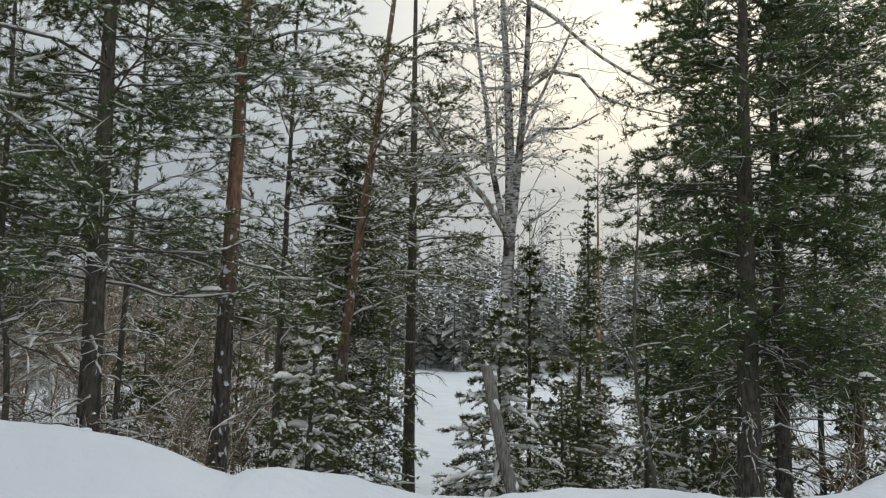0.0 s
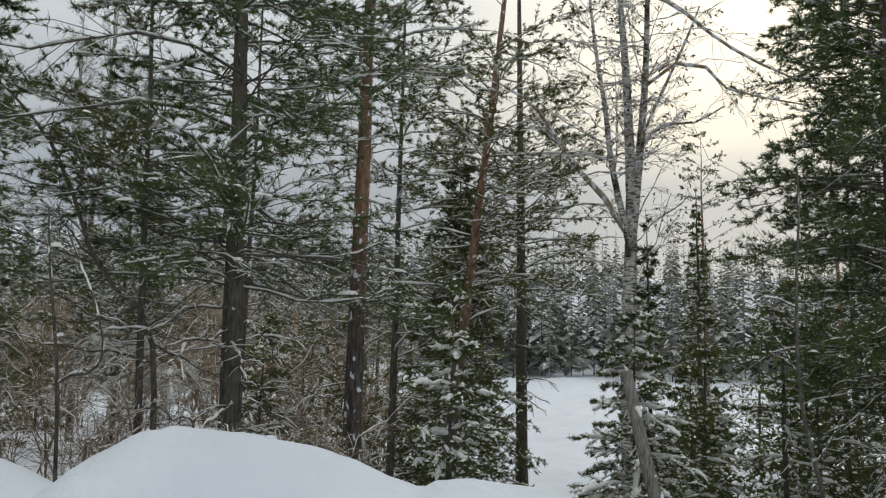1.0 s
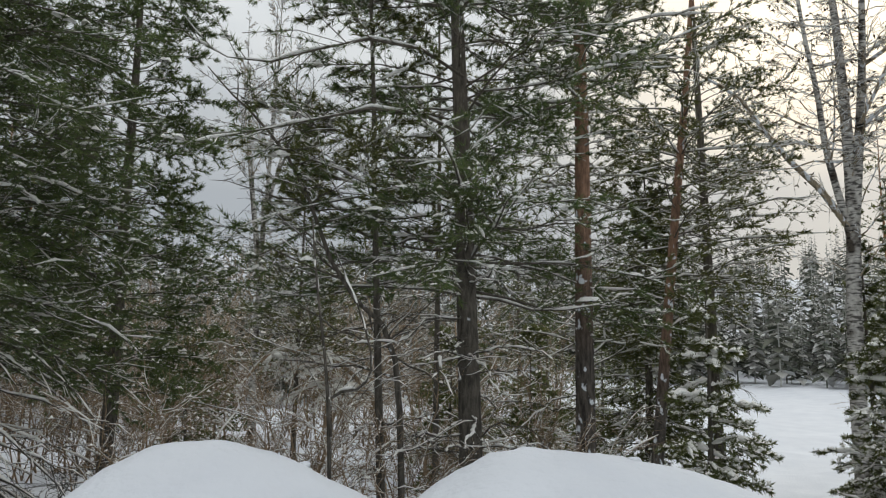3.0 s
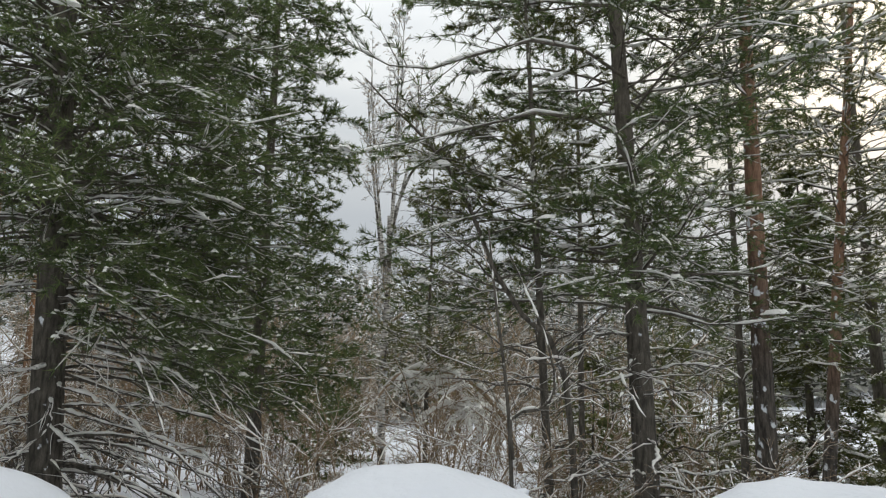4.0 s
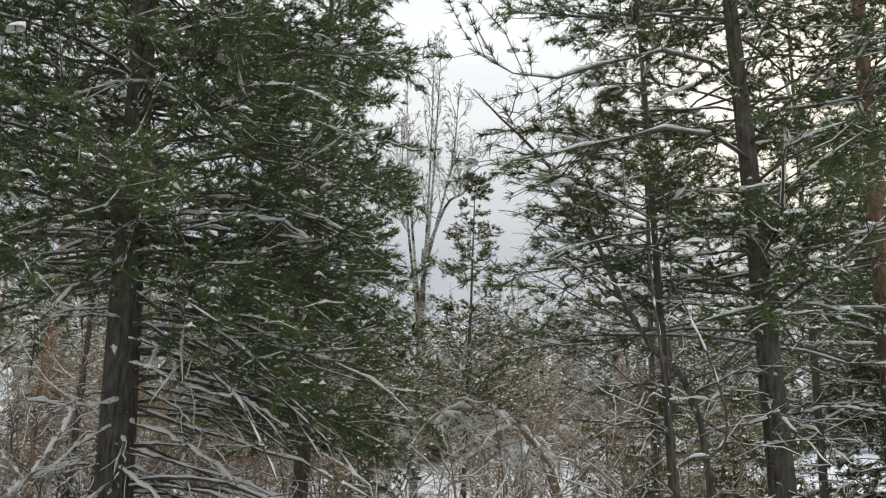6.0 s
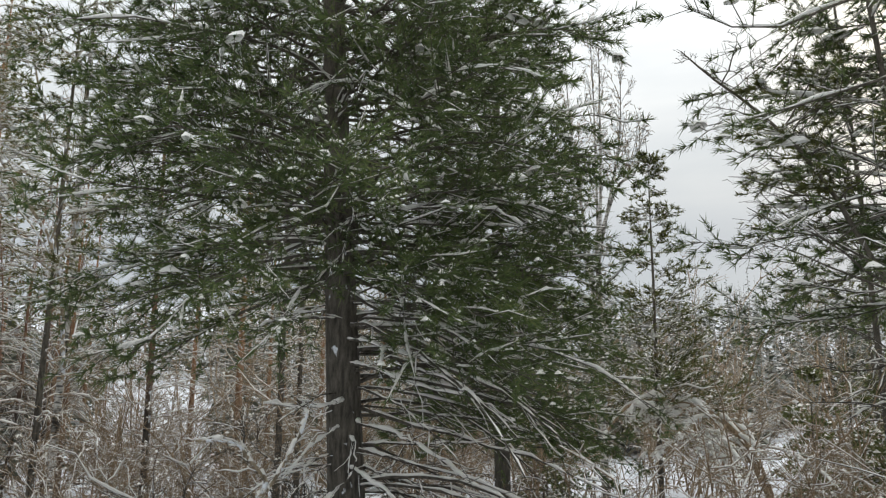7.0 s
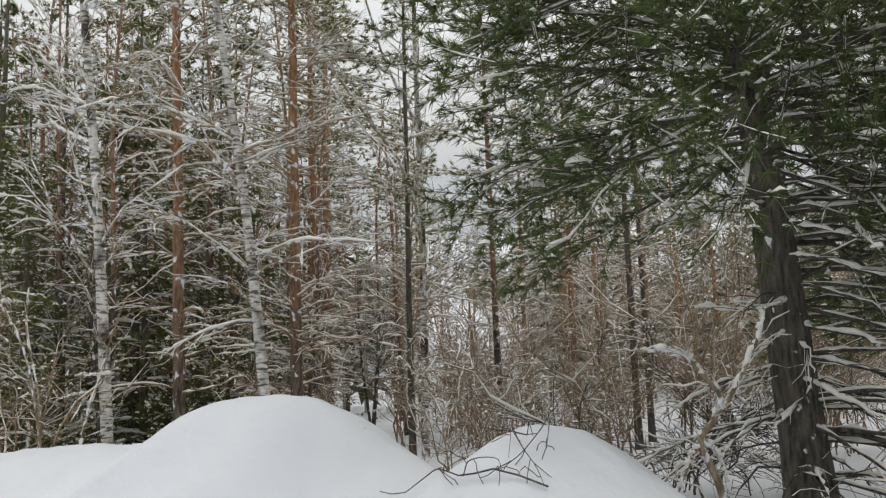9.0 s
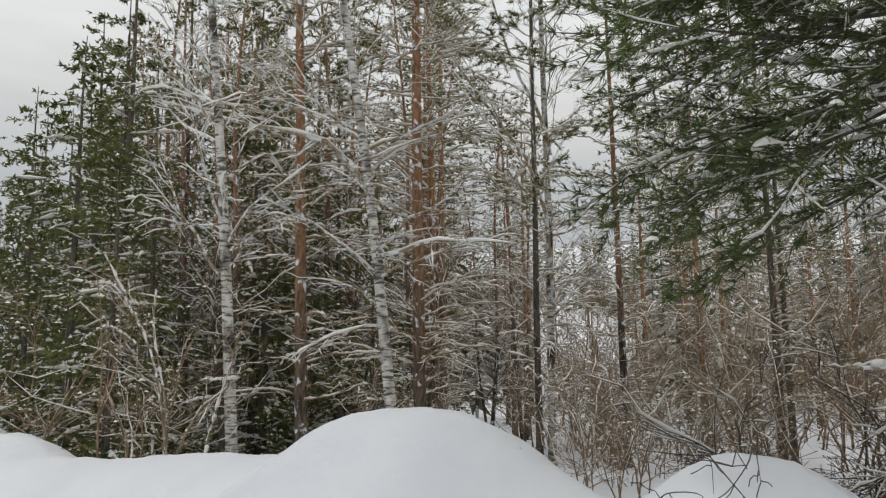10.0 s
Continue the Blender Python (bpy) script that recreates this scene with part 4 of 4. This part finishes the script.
plant([small], [(5.5, 18.5, 30, 1.1), (7.4, 19.5, 90, 1.2), (6.6, 22.5, 200, 1.5), (8.8, 17.2, 20, 0.9), (-13.8, 19.5, 50, 0.8), (-8.4, 24.5, 10, 1.0), (-3.9, 21.5, 60, 0.9), (-15.5, 24.0, 0, 0.9), (-6.3, 17.2, 20, 0.9), (-5.0, 20.0, 70, 1.1), (2.35, 16.0, 200, 0.75)])

# ---- bare thicket ----
clumps = [bush(91, -14.6, 16.5, 4.2, 7, "bare brown bush with thin arching stems"), bush(92, -7.4, 12.4, 3.4, 7, "leafless brown bush dusted with snow"), bush(93, -13.6, 18.0, 4.6, 6, "tall bare bush of thin stems"),
          bush(94, -15.2, 8.6, 2.6, 7, "low bare bush under snow", snow=0.75), bush(95, -18.6, 3.3, 3.2, 6, "pale frosted bush with upright stems", BARK_TWIG, arch=1.1, snow=0.6)]
plant(clumps[:3], scatter(8, 38, -24, -4.5, 13.5, 30, (0.8, 1.25), lambda x, y: y < 22.5 and 11 < math.degrees(math.atan2(-(x + 4.2), y - 1)) < 29, 1.4))
plant(clumps[:3], [(-21.2, 13.2, 40, 0.9), (-23.0, 14.2, 160, 1.05), (-25.8, 16.9, 280, 1.25), (-24.0, 17.6, 90, 1.1), (-27.5, 20.2, 10, 1.4), (-30.0, 20.0, 200, 1.5), (-22.4, 12.0, 300, 0.9), (-20.0, 14.6, 120, 0.8)])
plant(orange, [(-27.0, 18.2, 60, 0.4), (-24.6, 15.2, 150, 0.33), (-29.5, 22.4, 240, 0.5)])
thorn = bush(97, -12.1, 8.5, 2.3, 7, "dark tangled bare bush beneath the cedar", BARK_DARK, arch=0.5, snow=0.6)
plant([thorn], [(-11.8, 9.5, 100, 0.9), (-13.2, 8.1, 200, 1.0), (-12.7, 9.8, 320, 1.1), (-9.3, 9.3, 40, 0.7), (-8.6, 10.2, 170, 0.8)])
plant(clumps[:3:2], scatter(13, 14, -27, -7, 24, 36, (1.2, 1.6), lambda x, y: False, 1.6))
plant(clumps[1:4], scatter(9, 15, -24, -12.5, 7, 15, (0.6, 0.95), lambda x, y: y > 9.5 and x > -15, 1.2))
plant(clumps[1:3], scatter(10, 6, 1.8, 12, 13, 24, (0.5, 0.85), lambda x, y: False, 1.4))
plant([clumps[1], clumps[3]], scatter(11, 10, -9.0, -3.2, 8.2, 13.5, (0.5, 0.9), lambda x, y: False, 0.9))
plant([clumps[4]], [(-20.6, 2.4, 60, 0.9), (-22.0, 1.5, 200, 1.1)])


YELLOW_LEAF = needle_material("yellowed_willow_leaf", (0.16, 0.13, 0.05), (0.24, 0.20, 0.075), (0.32, 0.27, 0.12))
bare_tree(98, "willow_tree", [(upright(-10.5, 20.3, 4.6, 0.4, -0.2, 0.1), 0.035, 0.01), (upright(-10.4, 20.35, 4.2, -0.6, 0.1, -0.1), 0.03, 0.008), (upright(-10.45, 20.3, 3.6, 0.9, 0.2, 0.05), 0.025, 0.008)],
          "young willow still holding small yellowed leaves", BARK_TWIG, "willow tree", shoots=14, reach=1.1, el=0.7, snow=0.4, thick=0.012, twig_n=5, fine=3, leaves=0.45, leaf=YELLOW_LEAF)

# the young birch bent into an arch by snow
bare_tree(96, "bent_birch", [([(-8.9, 21.2, 0.2), (-9.19, 20.84, 1.41), (-9.72, 20.43, 2.21), (-10.34, 20.07, 2.61), (-10.98, 19.77, 2.72), (-11.63, 19.52, 2.57), (-12.2, 19.4, 1.9)], 0.08, 0.03),
                              ([(-8.95, 21.1, 0.4), (-9.37, 20.73, 1.54), (-9.87, 20.44, 1.87), (-10.51, 20.17, 1.85), (-11.3, 19.9, 1.4)], 0.07, 0.025)],
          "young birch bowed to an arch under thick snow", BARK_TWIG, "bent tree", shoots=26, reach=1.7, el=-0.2, rise=-0.2, droop=0.6, thick=0.085, snow=0.9, twig_n=5, fine=3)

# ---- distance ----
# snow and needle tones of the far trees, lightened to paint in distance haze
FAR_NEEDLE, _n, _l, _b = material("frosted_hazy_far_wood", 0.9)
_g = _n.new("ShaderNodeNewGeometry")
_l.new(ramp(_n, _l, _g.outputs["Random Per Island"], (0.0, (0.07, 0.082, 0.06)), (0.40, (0.16, 0.162, 0.125)), (0.62, (0.36, 0.35, 0.315)), (1.0, (0.76, 0.755, 0.735))), _b.inputs["Base Color"])


def far_wood(seed, n, spots, limbs, label, spread=0.19, width=0.36):
    """Distant snowy conifers, too many to count."""
    rng = np.random.default_rng(seed)
    X, Y, H = spots
    Z = land(X, Y)
    s = np.tile(np.linspace(0.02, 1, limbs), (n, 1))
    az = np.arange(limbs)[None] * 2.4 + rng.uniform(0, 6.28, (n, 1)) + rng.normal(0, 0.3, (n, limbs))
    reach = (spread * H)[:, None] * ((1 - s) * 0.93 + 0.05) * rng.uniform(0.6, 1.25, (n, limbs))
    d = np.stack([np.cos(az), np.sin(az), np.zeros_like(az)], -1)
    q = np.stack([-np.sin(az), np.cos(az), np.zeros_like(az)], -1)
    o = np.stack([np.broadcast_to(X[:, None], s.shape), np.broadcast_to(Y[:, None], s.shape), Z[:, None] + H[:, None] * (0.08 + 0.92 * s)], -1)
    tip = o + d * reach[..., None] - np.array([0, 0, 1.0]) * (reach * rng.uniform(0.2, 0.6, reach.shape))[..., None]
    mid = o + d * reach[..., None] * 0.55 - np.array([0, 0, 1.0]) * (reach * 0.12)[..., None]
    w = (reach * width)[..., None]
    V = np.stack([o, mid - q * w, tip, mid + q * w], 2).reshape(-1, 3)
    F = np.arange(len(V)).reshape(-1, 4)
    T = np.stack([np.stack([X, Y, Z - 0.5], -1), np.stack([X, Y, Z + H], -1)], 1)
    return tagged(new("far_wood", mesh_of("far_wood", [(V, F), tubes(T, np.stack([0.007 * H, 0.001 * H], 1), 3)], FAR_NEEDLE, False)), label, "distant wood", kind="stuff")


def far_spots(seed, n, a0, a1, d0, d1, h0, h1, clear=None):
    rng = np.random.default_rng(seed)
    az = np.radians(rng.uniform(a0, a1, n))
    d = np.sqrt(rng.uniform(d0 * d0, d1 * d1, n))
    x, y = -4 - d * np.sin(az), 1 + d * np.cos(az)
    if clear is not None:
        ok = ~clear(x, y)
        x, y = x[ok], y[ok]
    return x, y, rng.uniform(h0, h1, len(x))


sp = far_spots(1, 950, -60, 110, 100, 210, 9, 15)
far_wood(2, len(sp[0]), sp, 44, "distant snowy conifer wood on rising ground")
sp = far_spots(7, 560, -45, 34, 80, 112, 7, 13)
far_wood(8, len(sp[0]), sp, 70, "snowy spruces along the far edge of the field", 0.17, 0.32)
sp = far_spots(3, 380, 8, 34, 44, 86, 4, 8, lambda x, y: (x > -14) & (y < 86))
far_wood(4, len(sp[0]), sp, 60, "snowy young wood behind the thicket")
sp = far_spots(5, 420, 33, 105, 34, 86, 7, 12.5, lambda x, y: np.abs(np.degrees(np.arctan2(-(x + 7.4), y - 1.4)) - 49.8) < 3.6)
far_wood(6, len(sp[0]), sp, 105, "dense conifer wood behind the birches", 0.14, 0.18)


# ---- things by the road ----
def stick(name, lines, bark, label, category, snow=0.02, twiggy=0, seed=5, group=""):
    """A branch made of a few bent limbs, each a part, with the snow that lies on it."""
    rng = np.random.default_rng(seed)
    x, y, z = lines[0][0][0]
    ob = tagged(new(name), label, category, group)
    ob.location = (x, y, z)
    o = np.array([x, y, z])
    loc = lambda groups: [(v - o, f) for v, f in groups if len(v)]
    white = []
    for pts, ra, rb in lines:
        P = spline(pts, 12)[None]
        R = np.linspace(ra, rb, 12)[None]
        g = [tubes(P, R, 7)]
        if twiggy:
            Q, ql = side_shoots(rng, P, length_of(P), twiggy, 0.1, 1.0, 0.5, 0.7, 0.0, 5, 0.3, 0.3)
            for q in range(len(Q)):
                part("twig", loc([tubes(Q[q:q + 1], np.full((1, 5), 0.003), 3)]), bark, ob)
            white.append(snow_on(rng, Q, np.full((len(Q), 5), 0.003), snow * 0.4, 0.7, 3))
        limb = part("limb", loc(g), bark, ob)
        if snow > 0.004:
            part("snow_cover", loc([snow_on(rng, P, R, snow, 1.0, 6, 0.75, 3)]), BOUGH_SNOW, limb, "white snow clinging along the limb")
    if snow > 0.004 and twiggy:
        tagged(part("snow", loc(white), BOUGH_SNOW, ob, "thick snow clinging along the wood"), kind="stuff")
    return ob


stick("dead_branch", [([(-10.42, 6.62, 0.3), (-10.50, 6.5, 0.95), (-10.56, 6.39, 1.26), (-10.48, 6.45, 1.41), (-10.42, 6.49, 1.59)], 0.032, 0.022),
                      ([(-10.56, 6.39, 1.26), (-10.64, 6.32, 1.08), (-10.74, 6.25, 0.8)], 0.02, 0.014), ([(-10.42, 6.49, 1.59), (-10.5, 6.34, 1.78), (-10.57, 6.23, 1.91), (-10.76, 5.99, 1.92)], 0.018, 0.012),
                      ([(-10.48, 6.45, 1.41), (-10.36, 6.56, 1.63), (-10.21, 6.67, 1.98), (-10.16, 6.7, 2.2)], 0.018, 0.010), ([(-10.56, 6.39, 1.26), (-10.49, 6.49, 1.19), (-10.47, 6.57, 0.9)], 0.016, 0.012)],
      BARK_FROST, "forked dead branch thickly coated with snow", "branch", 0.03, 9)
stick("broken_snag", [([(1.22, 11.62, float(land(1.22, 11.62)) - 0.1), (0.95, 11.61, 0.58), (0.61, 11.6, 2.11)], 0.105, 0.08)], BARK_GREY, "leaning broken grey tree stump capped with snow", "broken trunk", 0.07)
stick("sapling", [([(-5.22, 7.9, 0.2), (-5.23, 7.77, 1.56), (-5.24, 7.66, 2.17), (-5.3, 7.54, 2.9), (-5.35, 7.5, 3.5)], 0.022, 0.008), ([(-5.2, 7.75, 1.5), (-5.2, 7.72, 1.86), (-4.93, 7.79, 1.95), (-4.83, 7.78, 2.2), (-4.95, 7.7, 2.7), (-5.2, 7.6, 3.3)], 0.018, 0.006)],
      BARK_DARK, "crooked bare sapling with a clot of snow", "sapling", 0.016, 9)
def lying(points, lift=0.012):
    """A line that rests on the bank."""
    return [(x, y, float(bank_z(x, y)) + lift + h) for x, y, h in points]


stick("fallen_twig", [(lying([(-11.60, 4.34, 0), (-11.45, 4.42, 0.02), (-11.2, 4.47, 0.05), (-10.95, 4.36, 0.02), (-10.71, 4.33, 0.01), (-10.53, 4.43, 0.02), (-10.25, 4.55, 0)]), 0.003, 0.006),
                      (lying([(-10.71, 4.33, 0.01), (-10.73, 4.40, 0.05), (-10.57, 4.46, 0.05), (-10.50, 4.44, 0.01)]), 0.004, 0.002), (lying([(-10.95, 4.36, 0.03), (-10.9, 4.3, 0.06), (-10.7, 4.25, 0.05)]), 0.0035, 0.002)],
      BARK_DARK, "bent bare twig lying on the snow bank", "twig", 0.003, 2)
stick("drooping_twig", [(lying([(-10.70, 5.02, 0.03), (-10.53, 4.77, 0.05), (-10.49, 4.57, 0.03), (-10.54, 4.49, 0.0)]), 0.004, 0.002), (lying([(-10.68, 5.02, 0.03), (-10.43, 4.73, 0.02)]), 0.0035, 0.0015),
                        (lying([(-10.84, 4.84, 0.02), (-10.51, 4.61, 0.05), (-10.36, 4.57, 0.03), (-10.27, 4.54, 0)]), 0.004, 0.0015), (lying([(-10.85, 4.79, 0.02), (-10.69, 4.69, 0.05), (-10.55, 4.54, 0.01)]), 0.003, 0.0015)],
      BARK_DARK, "thin dark twigs hanging over the snow mound", "twig", 0.003, 4)
stick("sapling", [([(-17.6, 3.55, 0.1), (-17.59, 3.52, 1.05), (-17.54, 3.33, 2.09), (-17.6, 3.08, 2.68), (-17.7, 2.77, 3.33)], 0.022, 0.007), ([(-17.6, 3.14, 2.3), (-17.72, 2.86, 2.49), (-17.87, 2.6, 2.36)], 0.013, 0.005),
                  ([(-17.59, 3.1, 2.6), (-17.62, 2.89, 2.94), (-17.74, 2.61, 2.99)], 0.010, 0.004)], BARK_FROST, "thin pale sapling with snow along its boughs", "sapling", 0.02, 10, 6)
stick("sapling", [([(-17.98, 3.6, 0.1), (-17.94, 3.57, 1.03), (-17.85, 3.54, 1.63), (-17.82, 3.37, 2.43), (-17.74, 3.37, 2.95)], 0.02, 0.006)], BARK_FROST, "thin upright sapling with snowy twigs", "sapling", 0.016, 14, 7)
stick("sapling", [([(-17.05, 3.8, 0.1), (-17.01, 3.82, 1.07), (-16.89, 3.88, 1.5), (-16.71, 3.99, 2.06)], 0.014, 0.005), ([(-16.78, 3.95, 1.86), (-16.7, 4.05, 1.88), (-16.94, 3.72, 1.87)], 0.012, 0.008)], BARK_FROST,
      "leaning thin sapling holding a bar of snow", "sapling", 0.028, 5, 8)

stick("sapling", [([(2.69, 10.19, -0.7), (2.64, 10.19, 0.62), (2.58, 10.14, 0.97), (2.4, 10.04, 1.66), (2.33, 9.92, 2.48), (2.32, 9.8, 3.3), (2.34, 9.7, 3.99), (2.31, 9.63, 4.47)], 0.034, 0.009), ([(2.32, 9.86, 2.86), (2.13, 9.85, 2.95), (1.96, 9.84, 2.98)], 0.010, 0.004),
                  ([(2.35, 9.98, 2.07), (2.18, 9.93, 2.4), (2.07, 9.91, 2.54)], 0.010, 0.004), ([(2.56, 10.12, 1.11), (2.72, 10.08, 1.39), (2.86, 10.04, 1.67)], 0.012, 0.005)],
      BARK_DARK, "thin dark crooked sapling standing before the field", "sapling", 0.014, 7, 9)


def clods():
    """Lumps of ploughed snow along the crest of the bank."""
    rng = np.random.default_rng(77)
    bank = bpy.data.objects["snow_bank"]
    for x in (-2.45, -3.6, -4.5, -5.75, -8.05, -8.5, -11.2, -12.2, -13.85):
        bm = bmesh.new()
        bmesh.ops.create_icosphere(bm, subdivisions=2, radius=float(rng.uniform(0.028, 0.048)))
        off = Vector(rng.uniform(0, 9, 3))
        for v in bm.verts:
            v.co *= 1 + 0.55 * noise.noise(v.co * 22 + off)
            v.co.z *= 0.6
        me = bpy.data.meshes.new("snow_clod")
        bm.to_mesh(me)
        bm.free()
        for p in me.polygons:
            p.use_smooth = True
        me.materials.append(SNOW)
        ob = new("snow_clod", me)
        y = float(ridge_y(x)) + float(rng.uniform(-0.02, 0.12))
        ob.location = (x, y, float(bank_z(x, y)) - 0.045)
        ob.parent = bank


clods()
